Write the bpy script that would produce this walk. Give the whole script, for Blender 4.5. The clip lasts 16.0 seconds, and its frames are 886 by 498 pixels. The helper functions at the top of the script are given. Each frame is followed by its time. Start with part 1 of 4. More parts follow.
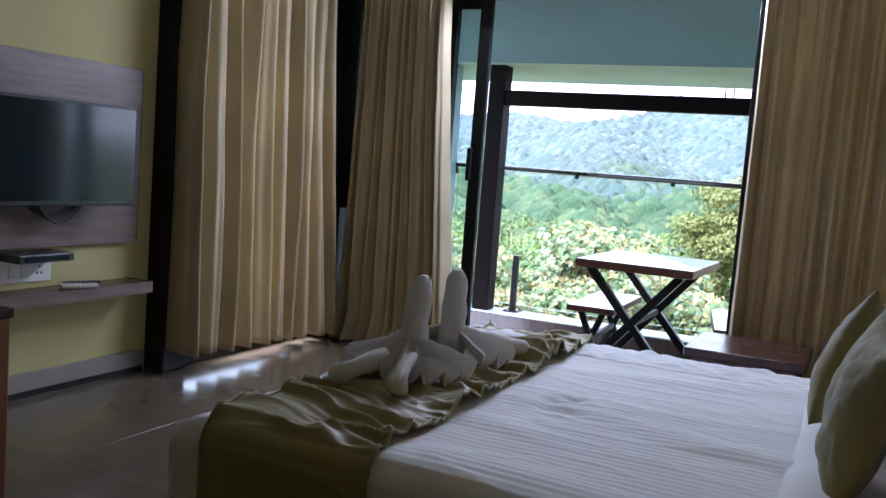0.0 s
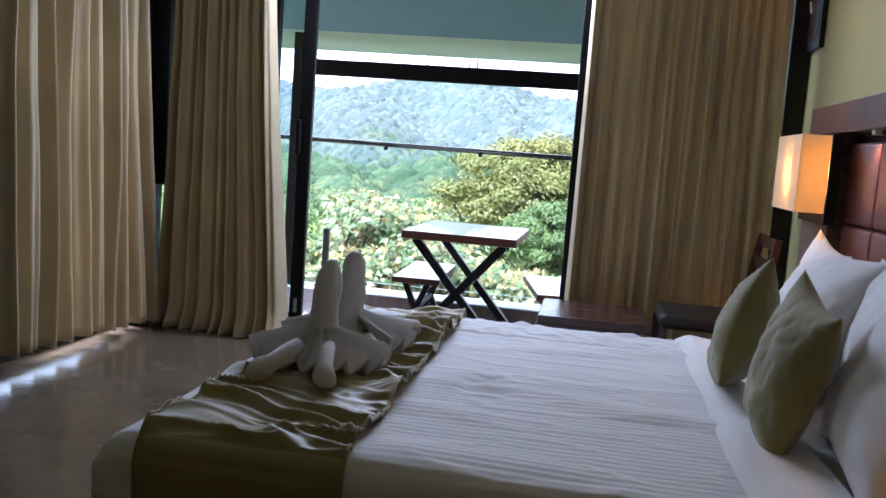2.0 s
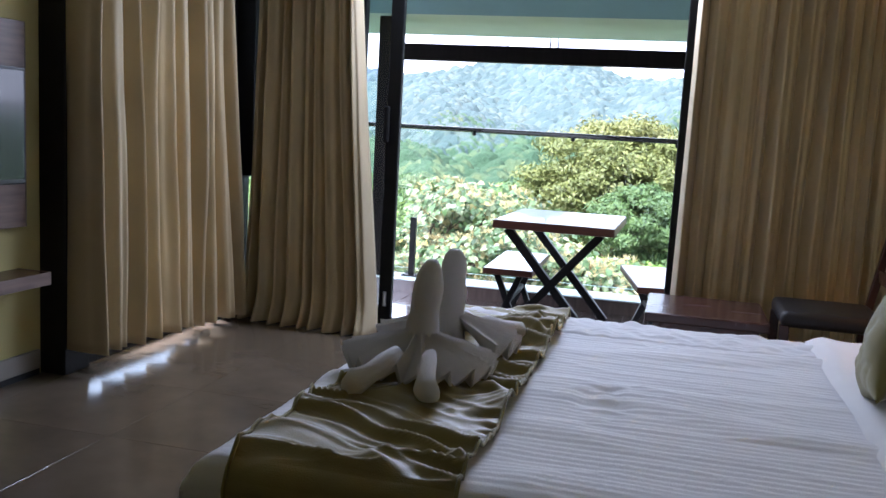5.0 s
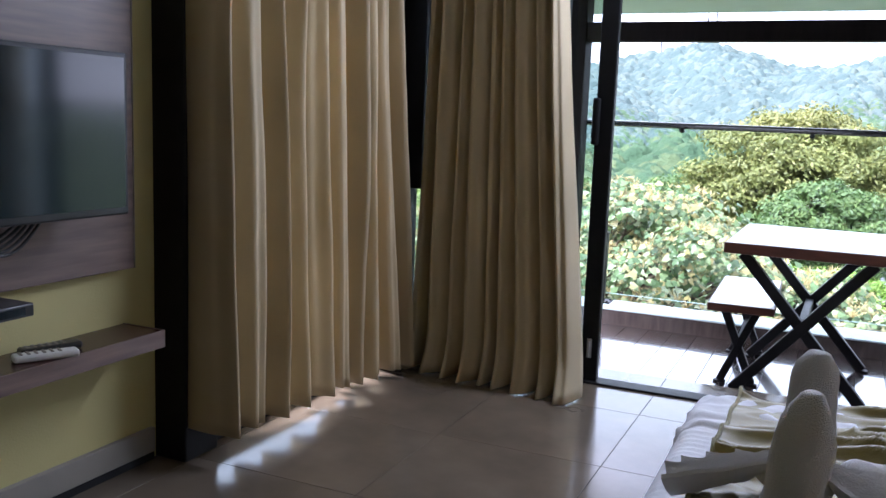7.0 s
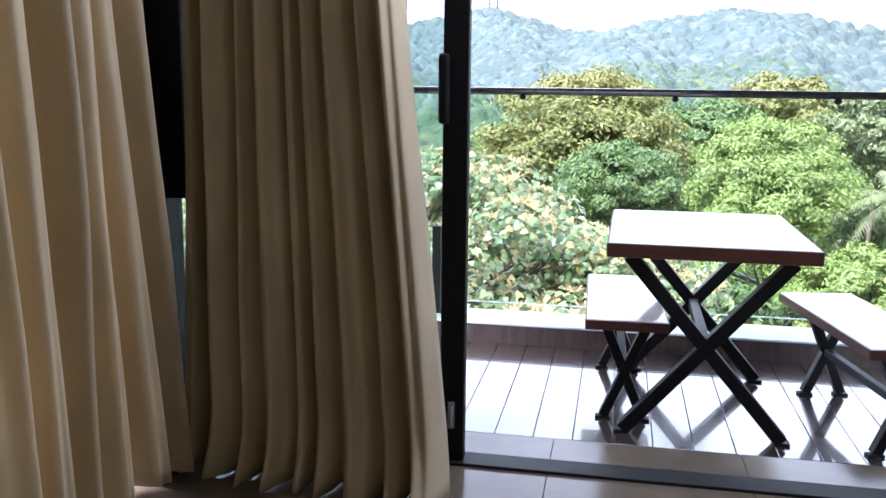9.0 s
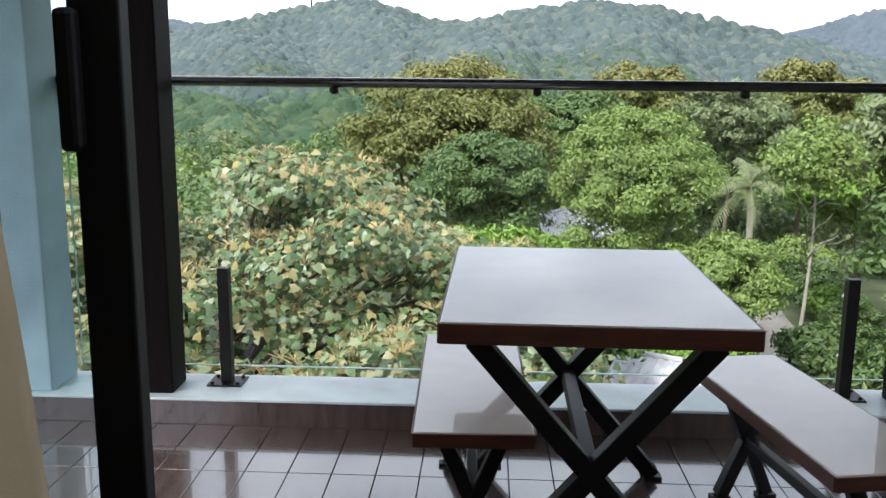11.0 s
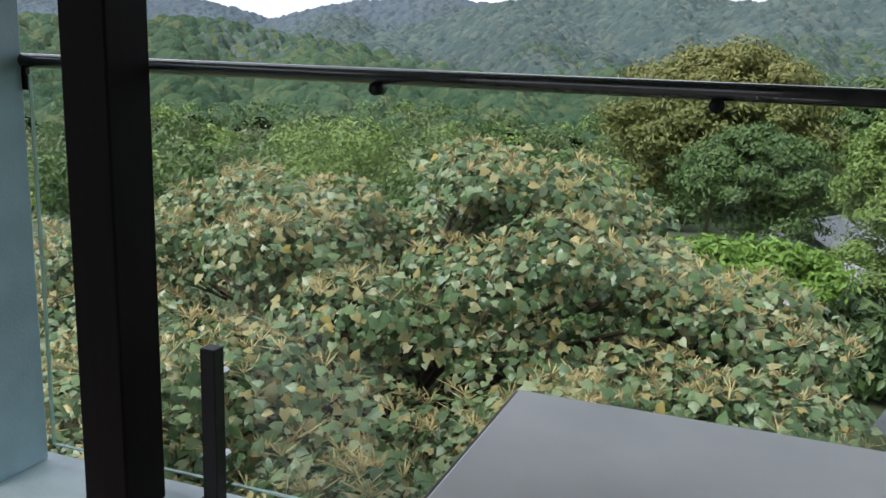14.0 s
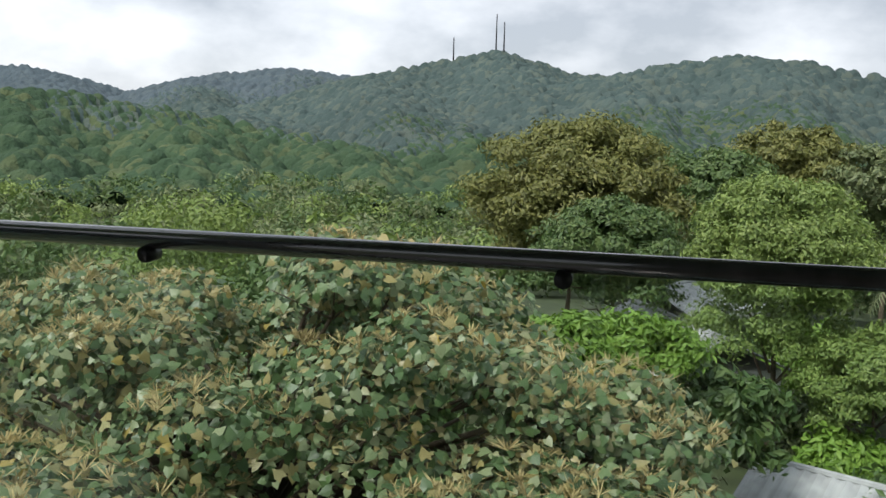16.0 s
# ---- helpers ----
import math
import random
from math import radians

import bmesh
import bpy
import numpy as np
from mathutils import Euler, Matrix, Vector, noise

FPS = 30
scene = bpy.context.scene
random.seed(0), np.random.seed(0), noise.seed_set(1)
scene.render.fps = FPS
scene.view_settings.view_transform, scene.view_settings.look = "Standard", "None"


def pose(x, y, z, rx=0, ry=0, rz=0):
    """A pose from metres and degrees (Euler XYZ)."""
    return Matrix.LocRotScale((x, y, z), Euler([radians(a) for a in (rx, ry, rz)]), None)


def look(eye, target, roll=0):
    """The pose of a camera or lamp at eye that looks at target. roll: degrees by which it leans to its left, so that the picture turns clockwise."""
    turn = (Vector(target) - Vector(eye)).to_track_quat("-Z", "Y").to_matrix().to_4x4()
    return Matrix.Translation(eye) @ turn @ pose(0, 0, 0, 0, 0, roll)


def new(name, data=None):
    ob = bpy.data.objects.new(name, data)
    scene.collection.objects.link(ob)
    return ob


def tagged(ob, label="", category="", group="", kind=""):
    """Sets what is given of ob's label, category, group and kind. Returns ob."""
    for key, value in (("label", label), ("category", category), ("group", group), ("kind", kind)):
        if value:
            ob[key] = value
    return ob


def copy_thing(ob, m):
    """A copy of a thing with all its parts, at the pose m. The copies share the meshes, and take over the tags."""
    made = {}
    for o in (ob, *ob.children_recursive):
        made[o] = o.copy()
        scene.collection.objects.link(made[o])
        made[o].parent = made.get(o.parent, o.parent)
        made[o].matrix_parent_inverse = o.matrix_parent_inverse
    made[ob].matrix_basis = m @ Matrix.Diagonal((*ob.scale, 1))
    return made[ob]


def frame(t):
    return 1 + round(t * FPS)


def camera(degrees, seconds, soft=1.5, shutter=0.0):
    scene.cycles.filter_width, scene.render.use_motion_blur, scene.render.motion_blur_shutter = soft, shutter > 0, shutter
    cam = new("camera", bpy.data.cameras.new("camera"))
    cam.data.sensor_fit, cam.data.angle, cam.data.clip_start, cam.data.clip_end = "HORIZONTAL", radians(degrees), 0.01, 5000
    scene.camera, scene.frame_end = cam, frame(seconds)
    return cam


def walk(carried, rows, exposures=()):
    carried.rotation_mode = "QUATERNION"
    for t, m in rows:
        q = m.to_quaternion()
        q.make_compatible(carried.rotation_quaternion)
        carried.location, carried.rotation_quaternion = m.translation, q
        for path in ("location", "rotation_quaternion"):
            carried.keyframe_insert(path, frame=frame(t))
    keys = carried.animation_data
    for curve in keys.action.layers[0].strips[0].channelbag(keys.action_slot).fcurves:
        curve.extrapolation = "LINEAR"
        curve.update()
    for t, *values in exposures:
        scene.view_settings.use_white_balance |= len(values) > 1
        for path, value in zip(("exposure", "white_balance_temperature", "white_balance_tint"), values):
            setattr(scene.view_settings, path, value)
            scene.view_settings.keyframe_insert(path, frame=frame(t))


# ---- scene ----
cam = camera(53.5, 16.0)
PATH = [
    (0, (0.395, 0.413, 1.182), (-0.459, 2.212, 0.994), 4.4),
    (0.5, (0.194, 0.486, 1.189), (-0.506, 2.349, 0.995), 4.5),
    (1, (0.003, 0.455, 1.178), (-0.435, 2.397, 0.982), 4.8),
    (1.5, (-0.098, 0.387, 1.176), (-0.443, 2.345, 0.959), 4.3),
    (2, (-0.097, 0.342, 1.183), (-0.42, 2.303, 0.962), 4.2),
    (2.5, (-0.083, 0.307, 1.188), (-0.393, 2.27, 0.96), 4.0),
    (3, (-0.085, 0.315, 1.184), (-0.384, 2.279, 0.955), 3.9),
    (3.5, (-0.095, 0.335, 1.18), (-0.387, 2.3, 0.947), 3.8),
    (4, (-0.132, 0.356, 1.179), (-0.424, 2.321, 0.942), 3.7),
    (4.5, (-0.153, 0.434, 1.166), (-0.536, 2.381, 0.922), 3.6),
    (5, (-0.222, 0.571, 1.19), (-0.721, 2.489, 0.922), 3.2),
    (5.2, (-0.232, 0.654, 1.191), (-0.831, 2.542, 0.915), 2.8),
    (7.5, (-1.086, 1.914, 1.193), (-1.902, 3.716, 0.899), 2.2),
    (8, (-1.259, 2.231, 1.193), (-1.938, 4.087, 0.891), 1.8),
    (8.5, (-1.32, 2.58, 1.21), (-1.853, 4.481, 0.885), 1.0),
    (9, (-1.362, 2.854, 1.196), (-1.744, 4.785, 0.844), 0.6),
    (9.5, (-1.39, 3.2, 1.206), (-1.631, 5.151, 0.838), 0.1),
    (10, (-1.359, 3.569, 1.205), (-1.554, 5.525, 0.839), 0.1),
    (12.5, (-1.082, 5.032, 1.221), (-1.056, 6.993, 0.829), 0.8),
    (13, (-0.995, 5.283, 1.228), (-1.476, 7.179, 0.81), 1.6),
    (13.5, (-0.959, 5.518, 1.233), (-1.609, 7.36, 0.805), 2.0),
    (14, (-0.953, 5.793, 1.255), (-1.624, 7.628, 0.83), 1.9),
    (14.5, (-0.941, 5.998, 1.275), (-1.609, 7.836, 0.857), 1.9),
    (15, (-0.938, 6.176, 1.314), (-1.592, 8.021, 0.904), 1.8),
    (15.5, (-0.965, 6.166, 1.409), (-1.459, 8.078, 1.096), 1.2),
    (16, (-0.971, 6.265, 1.43), (-1.368, 8.207, 1.168), 1.5),
]
EXPOSURES = [(0, 2.97, 5400, 24), (5, 2.97, 5450, 24), (7.5, 2.93, 5550, 26), (9.0, 2.88, 5600, 27), (9.6, 2.65, 5650, 25), (10.2, 2.2, 5900, 20), (12.3, 1.1, 6250, 19), (13.5, 1.0, 6000, 16), (14.5, 0.85, 6100, 15), (16, 0.6, 6300, 10)]
walk(cam, [(t, look(eye, target, roll)) for t, eye, target, roll in PATH], EXPOSURES)

# ---- world and light ----
world = bpy.data.worlds.new("overcast_sky")
scene.world = world
world.use_nodes = True
wn, wl = world.node_tree.nodes, world.node_tree.links
wn.clear()
w_out = wn.new("ShaderNodeOutputWorld")
w_sky = wn.new("ShaderNodeTexSky")
w_sky.sky_type, w_sky.sun_disc = "NISHITA", False
w_sky.sun_elevation, w_sky.sun_rotation = radians(52), radians(-60)
w_bg1 = wn.new("ShaderNodeBackground")
w_bg1.inputs["Strength"].default_value = 0.07
wl.new(w_sky.outputs[0], w_bg1.inputs["Color"])
w_co = wn.new("ShaderNodeTexCoord")
w_map = wn.new("ShaderNodeMapping")
w_map.inputs["Scale"].default_value = (1.0, 1.0, 1.9)
wl.new(w_co.outputs["Generated"], w_map.inputs["Vector"])
w_noise = wn.new("ShaderNodeTexNoise")
w_noise.inputs["Scale"].default_value, w_noise.inputs["Detail"].default_value = 5.5, 8
w_noise.inputs["Roughness"].default_value = 0.52
wl.new(w_map.outputs[0], w_noise.inputs["Vector"])
w_ramp = wn.new("ShaderNodeValToRGB")
w_ramp.color_ramp.elements[0].position, w_ramp.color_ramp.elements[1].position = 0.36, 0.66
w_ramp.color_ramp.elements[0].color = (0.46, 0.49, 0.53, 1)
w_ramp.color_ramp.elements[1].color = (0.90, 0.91, 0.93, 1)
wl.new(w_noise.outputs[0], w_ramp.inputs[0])
w_bg2 = wn.new("ShaderNodeBackground")
w_bg2.inputs["Strength"].default_value = 0.88
wl.new(w_ramp.outputs[0], w_bg2.inputs["Color"])
w_mix = wn.new("ShaderNodeMixShader")
w_mix.inputs[0].default_value = 0.86
wl.new(w_bg1.outputs[0], w_mix.inputs[1])
wl.new(w_bg2.outputs[0], w_mix.inputs[2])
wl.new(w_mix.outputs[0], w_out.inputs[0])

sun_data = bpy.data.lights.new("sun", "SUN")
sun_data.energy, sun_data.angle, sun_data.color = 2.6, radians(20), (1.0, 0.95, 0.87)
sun = new("sun", sun_data)
sun.matrix_world = look((0, 0, 50), (20, 26, 10))


def sky_window(name, eye, target, w, h, power):
    """Stands in for the sky's light in an opening."""
    d = bpy.data.lights.new(name, "AREA")
    d.shape, d.size, d.size_y, d.energy, d.color = "RECTANGLE", w, h, power, (0.86, 0.94, 1.0)
    ob = new(name, d)
    ob.matrix_world = look(eye, target)
    return ob


sky_window("door_skylight", (-1.03, 5.46, 2.20), (-0.9, 3.2, 0.4), 1.55, 0.16, 7.0)
sky_window("side_window_skylight", (-2.935, 4.58, 1.2), (0, 4.58, 1.0), 0.9, 2.0, 0.7)
sky_window("corner_window_skylight", (0.38, 5.60, 1.2), (0.38, 0, 0.9), 0.9, 2.0, 1.6)


# ---- materials ----
def mat(name, base, rough=0.6, var=0.15, scale=6.0, bump=0.0, bump_scale=60.0, metal=0.0, stretch=(1, 1, 1),
        second=None, island=None, translucent=0.0, coat=0.0, emit=None, spec=0.5, random_ob=0.0, sheen=0.0, bump_dist=0.01):
    """Procedural surface: coarse and fine colour variation, optional island colours, relief and light passing through."""
    m = bpy.data.materials.new(name)
    m.use_nodes = True
    n, l = m.node_tree.nodes, m.node_tree.links
    b = n["Principled BSDF"]
    co = n.new("ShaderNodeTexCoord")
    mp = n.new("ShaderNodeMapping")
    mp.inputs["Scale"].default_value = stretch
    l.new(co.outputs["Object"], mp.inputs["Vector"])
    dark = [c * (1 - var) for c in base]
    light = second or [min(1, c * (1 + var)) for c in base]
    n1 = n.new("ShaderNodeTexNoise")
    n1.inputs["Scale"].default_value, n1.inputs["Detail"].default_value = scale, 6
    l.new(mp.outputs[0], n1.inputs["Vector"])
    rp = n.new("ShaderNodeValToRGB")
    rp.color_ramp.elements[0].position, rp.color_ramp.elements[1].position = 0.32, 0.68
    rp.color_ramp.elements[0].color, rp.color_ramp.elements[1].color = (*dark, 1), (*light, 1)
    l.new(n1.outputs[0], rp.inputs[0])
    colour = rp.outputs[0]
    if island:
        geo = n.new("ShaderNodeNewGeometry")
        r2 = n.new("ShaderNodeValToRGB")
        els = r2.color_ramp.elements
        for i, (p, c) in enumerate(island):
            e = els[i] if i < 2 else els.new(p)
            e.position, e.color = p, (*c, 1)
        l.new(geo.outputs["Random Per Island"], r2.inputs[0])
        mx = n.new("ShaderNodeMix")
        mx.data_type = "RGBA"
        mx.inputs["Factor"].default_value = 0.75
        l.new(colour, mx.inputs["A"])
        l.new(r2.outputs[0], mx.inputs["B"])
        colour = mx.outputs["Result"]
    if random_ob:
        oi = n.new("ShaderNodeObjectInfo")
        mr = n.new("ShaderNodeMapRange")
        mr.inputs["To Min"].default_value, mr.inputs["To Max"].default_value = 1 - random_ob, 1 + random_ob
        l.new(oi.outputs["Random"], mr.inputs["Value"])
        hs = n.new("ShaderNodeHueSaturation")
        l.new(mr.outputs[0], hs.inputs["Value"])
        l.new(colour, hs.inputs["Color"])
        colour = hs.outputs[0]
    l.new(colour, b.inputs["Base Color"])
    b.inputs["Roughness"].default_value, b.inputs["Metallic"].default_value = rough, metal
    b.inputs["Specular IOR Level"].default_value = spec
    b.inputs["Coat Weight"].default_value = coat
    b.inputs["Sheen Weight"].default_value = sheen
    n2 = n.new("ShaderNodeTexNoise")
    n2.inputs["Scale"].default_value, n2.inputs["Detail"].default_value = bump_scale, 4
    l.new(mp.outputs[0], n2.inputs["Vector"])
    rr = n.new("ShaderNodeMapRange")
    rr.inputs["To Min"].default_value, rr.inputs["To Max"].default_value = max(0.02, rough - 0.07), min(1, rough + 0.07)
    l.new(n1.outputs[0], rr.inputs["Value"])
    l.new(rr.outputs[0], b.inputs["Roughness"])
    if bump:
        bp = n.new("ShaderNodeBump")
        bp.inputs["Strength"].default_value, bp.inputs["Distance"].default_value = bump, bump_dist
        l.new(n2.outputs[0], bp.inputs["Height"])
        l.new(bp.outputs[0], b.inputs["Normal"])
    if emit:
        b.inputs["Emission Color"].default_value = (*emit[0], 1)
        b.inputs["Emission Strength"].default_value = emit[1]
    if translucent:
        tr = n.new("ShaderNodeBsdfTranslucent")
        l.new(colour, tr.inputs["Color"])
        ms = n.new("ShaderNodeMixShader")
        ms.inputs[0].default_value = translucent
        l.new(b.outputs[0], ms.inputs[1])
        l.new(tr.outputs[0], ms.inputs[2])
        l.new(ms.outputs[0], n["Material Output"].inputs[0])
    return m


def glass_mat(name, tint, gloss=0.035):
    m = bpy.data.materials.new(name)
    m.use_nodes = True
    n, l = m.node_tree.nodes, m.node_tree.links
    n.remove(n["Principled BSDF"])
    t, g = n.new("ShaderNodeBsdfTransparent"), n.new("ShaderNodeBsdfGlossy")
    t.inputs["Color"].default_value, g.inputs["Roughness"].default_value = (*tint, 1), 0.01
    ms = n.new("ShaderNodeMixShader")
    ms.inputs[0].default_value = gloss
    l.new(t.outputs[0], ms.inputs[1])
    l.new(g.outputs[0], ms.inputs[2])
    l.new(ms.outputs[0], n["Material Output"].inputs[0])
    return m


WALL = mat("yellow_wall_paint", (0.52, 0.46, 0.20), 0.75, 0.05, 2.5, 0.15, 180)
CEIL = mat("white_ceiling_paint", (0.75, 0.73, 0.66), 0.8, 0.04, 2)
TEAL = mat("teal_soffit_paint", (0.20, 0.33, 0.37), 0.7, 0.06, 2.0, 0.1, 120)
PALE = mat("pale_soffit_paint", (0.55, 0.66, 0.56), 0.7, 0.05, 2.0)
PIER = mat("pale_blue_pier_paint", (0.42, 0.59, 0.65), 0.6, 0.12, 5.0, 0.2, 90)
LEDGE = mat("worn_white_ledge_paint", (0.62, 0.72, 0.72), 0.45, 0.12, 5.0, 0.2, 70)
TILE = mat("grey_beige_floor_tile", (0.135, 0.105, 0.075), 0.16, 0.2, 3.0, 0.04, 40, random_ob=0.05)
GROUT = mat("dark_grout", (0.045, 0.04, 0.035), 0.9, 0.2, 20)
DECK = mat("dark_brown_deck_tile", (0.075, 0.055, 0.048), 0.16, 0.25, 5.0, 0.05, 60, stretch=(6, 1, 1), random_ob=0.12, coat=1.0, spec=1.0)
BLACK = mat("black_powder_coat", (0.006, 0.006, 0.007), 0.5, 0.25, 20, 0.05, 200, spec=0.3)
STEEL = mat("black_painted_steel", (0.008, 0.0075, 0.008), 0.45, 0.3, 15, 0.1, 150, spec=0.3)
BROWN = mat("dark_brown_timber_paint", (0.007, 0.0045, 0.0045), 0.6, 0.35, 6, 0.1, 60, stretch=(5, 5, 0.5), spec=0.10)
RAILM = mat("dark_steel_rail", (0.035, 0.033, 0.033), 0.24, 0.25, 20, 0.03, 120, coat=0.6)
TABLEW = mat("reddish_brown_table_top", (0.70, 0.58, 0.52), 0.42, 0.06, 3.5, 0.02, 90, stretch=(2, 2, 1), coat=0.8, spec=1.0)
TABLEE = mat("red_brown_wood_edge", (0.10, 0.032, 0.018), 0.45, 0.25, 7, 0.1, 60, stretch=(1, 1, 6))
WALNUT = mat("grey_brown_laminate", (0.17, 0.115, 0.095), 0.42, 0.28, 3, 0.06, 50, stretch=(1, 1.2, 14))
WALNUTH = mat("dark_walnut_laminate", (0.11, 0.055, 0.038), 0.4, 0.35, 3, 0.06, 50, stretch=(1, 12, 1.2))
DWOOD = mat("dark_polished_wood", (0.06, 0.026, 0.02), 0.25, 0.3, 4, 0.05, 60, stretch=(1, 9, 1))
CHAIRW = mat("orange_brown_wood", (0.22, 0.09, 0.035), 0.4, 0.25, 5, 0.05, 60, stretch=(6, 6, 1))
CURT = mat("cream_curtain_fabric", (0.57, 0.465, 0.285), 0.62, 0.08, 3, 0.25, 420, translucent=0.24, sheen=0.1)
SHEET = mat("white_cotton_stripe", (0.78, 0.78, 0.80), 0.85, 0.03, 4, 0.15, 300, sheen=0.1)
LINEN = mat("white_pillow_cotton", (0.80, 0.79, 0.79), 0.85, 0.03, 5, 0.2, 260)
TOWEL = mat("white_terry_towel", (0.74, 0.72, 0.71), 0.95, 0.05, 8, 0.7, 420, sheen=0.3)
OLIVE = mat("olive_satin_cloth", (0.245, 0.2, 0.062), 0.46, 0.10, 4, 0.15, 300, sheen=0.3)
OLIVEV = mat("olive_velvet", (0.24, 0.205, 0.06), 0.75, 0.14, 5, 0.3, 350, sheen=0.4)
BASEC = mat("cream_bed_base_cloth", (0.55, 0.47, 0.30), 0.85, 0.06, 6, 0.2, 300)
LEATHER = mat("oxblood_leather", (0.16, 0.045, 0.04), 0.4, 0.15, 6, 0.3, 160)
BLEATHER = mat("black_leather", (0.015, 0.013, 0.013), 0.4, 0.2, 8, 0.3, 160)
SCREEN = mat("black_glass_screen", (0.006, 0.016, 0.022), 0.10, 0.1, 3, spec=0.55)
PLASTIC = mat("black_plastic", (0.015, 0.015, 0.016), 0.35, 0.1, 10)
WPLAST = mat("white_plastic", (0.72, 0.71, 0.66), 0.4, 0.03, 8)
SKIRT = mat("grey_skirting_tile", (0.26, 0.235, 0.20), 0.35, 0.12, 4)
SHADE = mat("cream_lamp_shade", (0.85, 0.74, 0.52), 0.8, 0.03, 6, 0.1, 200, translucent=0.45, emit=((1.0, 0.52, 0.13), 0.010))
CHROME = mat("brushed_steel", (0.5, 0.5, 0.5), 0.3, 0.1, 10, metal=1.0)
GLASS = glass_mat("balustrade_glass", (0.93, 0.97, 0.95))
WGLASS = glass_mat("window_glass", (0.88, 0.93, 0.93))
GEDGE = mat("pale_green_glass_edge", (0.55, 0.72, 0.66), 0.2, 0.05, 10)
SOIL = mat("grassy_slope", (0.045, 0.06, 0.022), 0.95, 0.5, 0.9, 0.6, 12)
ROADM = mat("dusty_grey_road", (0.17, 0.155, 0.14), 0.9, 0.2, 1.2, 0.4, 30)
BARK = mat("brown_bark", (0.10, 0.075, 0.05), 0.95, 0.35, 6, 0.7, 30, stretch=(1, 1, 0.3))
PBARK = mat("pale_bark", (0.32, 0.29, 0.24), 0.9, 0.25, 5, 0.5, 30, stretch=(1, 1, 0.3))
ROOF = mat("weathered_grey_roof_sheet", (0.36, 0.36, 0.37), 0.6, 0.2, 3, 0.2, 30)
HWALL = mat("white_house_wall", (0.6, 0.58, 0.54), 0.8, 0.1, 2)
BIGLEAF = mat("broad_grey_green_leaves", (0.13, 0.17, 0.08), 0.42, 0.4, 0.7, translucent=0.22,
              island=[(0.0, (0.025, 0.06, 0.016)), (1.0, (0.52, 0.34, 0.03)), (0.34, (0.065, 0.13, 0.036)), (0.56, (0.15, 0.22, 0.085)),
                      (0.76, (0.30, 0.33, 0.18)), (0.88, (0.40, 0.31, 0.12)), (0.985, (0.28, 0.23, 0.08))])
PLUME = mat("tan_flower_plumes", (0.46, 0.37, 0.18), 0.9, 0.3, 2, translucent=0.25)


def leaf_mat(name, lo, mid, hi, var=0.35):
    return mat(name, mid, 0.55, var, 0.35, translucent=0.25, island=[(0.0, lo), (1.0, hi), (0.5, mid)])


LEAF_OLIVE = leaf_mat("olive_gold_leaves", (0.08, 0.10, 0.022), (0.15, 0.165, 0.04), (0.25, 0.245, 0.065))
LEAF_DARK = leaf_mat("deep_green_leaves", (0.04, 0.085, 0.022), (0.085, 0.145, 0.04), (0.15, 0.21, 0.06))
LEAF_LIGHT = leaf_mat("feathery_light_green_leaves", (0.10, 0.16, 0.035), (0.17, 0.25, 0.055), (0.27, 0.34, 0.09))
LEAF_LIME = leaf_mat("lime_green_leaves", (0.10, 0.19, 0.02), (0.16, 0.28, 0.035), (0.25, 0.37, 0.07))
LEAF_GREY = leaf_mat("dusty_green_leaves", (0.08, 0.12, 0.045), (0.14, 0.18, 0.075), (0.22, 0.25, 0.10))
PALML = leaf_mat("palm_fronds", (0.10, 0.13, 0.05), (0.17, 0.20, 0.085), (0.28, 0.29, 0.15))


def forest_mat(name, dark, mid, light, cell):
    """Tree crowns side by side: one tint for each crown, broad patches of lighter and darker wood, leafy relief."""
    m = mat(name, mid, 0.9, 0.3, 0.012, 1.0, 0.9, bump_dist=0.9)
    n, l = m.node_tree.nodes, m.node_tree.links
    b = n["Principled BSDF"]
    b.inputs["Specular IOR Level"].default_value = 0.1
    patches = b.inputs["Base Color"].links[0].from_socket
    co = n.new("ShaderNodeTexCoord")
    mp = n.new("ShaderNodeMapping")
    mp.inputs["Scale"].default_value = (1 / cell, 1 / cell, 0.3 / cell)
    l.new(co.outputs["Object"], mp.inputs["Vector"])
    vo = n.new("ShaderNodeTexVoronoi")
    vo.inputs["Scale"].default_value = 1.0
    l.new(mp.outputs[0], vo.inputs["Vector"])
    sx = n.new("ShaderNodeSeparateColor")
    l.new(vo.outputs["Color"], sx.inputs[0])
    rp = n.new("ShaderNodeValToRGB")
    els = rp.color_ramp.elements
    els[0].position, els[0].color = 0.0, (*dark, 1)
    els[1].position, els[1].color = 1.0, (*light, 1)
    e = els.new(0.62)
    e.color = (*mid, 1)
    l.new(sx.outputs[0], rp.inputs[0])
    mx = n.new("ShaderNodeMix")
    mx.data_type = "RGBA"
    mx.inputs["Factor"].default_value = 0.6
    l.new(patches, mx.inputs["A"])
    l.new(rp.outputs[0], mx.inputs["B"])
    l.new(mx.outputs["Result"], b.inputs["Base Color"])
    return m


# Aerial haze is put into these base colours: bluer and paler with distance.
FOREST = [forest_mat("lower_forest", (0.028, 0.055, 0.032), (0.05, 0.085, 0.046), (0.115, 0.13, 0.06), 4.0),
          forest_mat("hazy_upper_forest", (0.042, 0.068, 0.066), (0.066, 0.094, 0.088), (0.115, 0.135, 0.105), 4.5),
          forest_mat("hazy_distant_forest", (0.065, 0.09, 0.105), (0.08, 0.105, 0.12), (0.095, 0.12, 0.125), 7.0)]


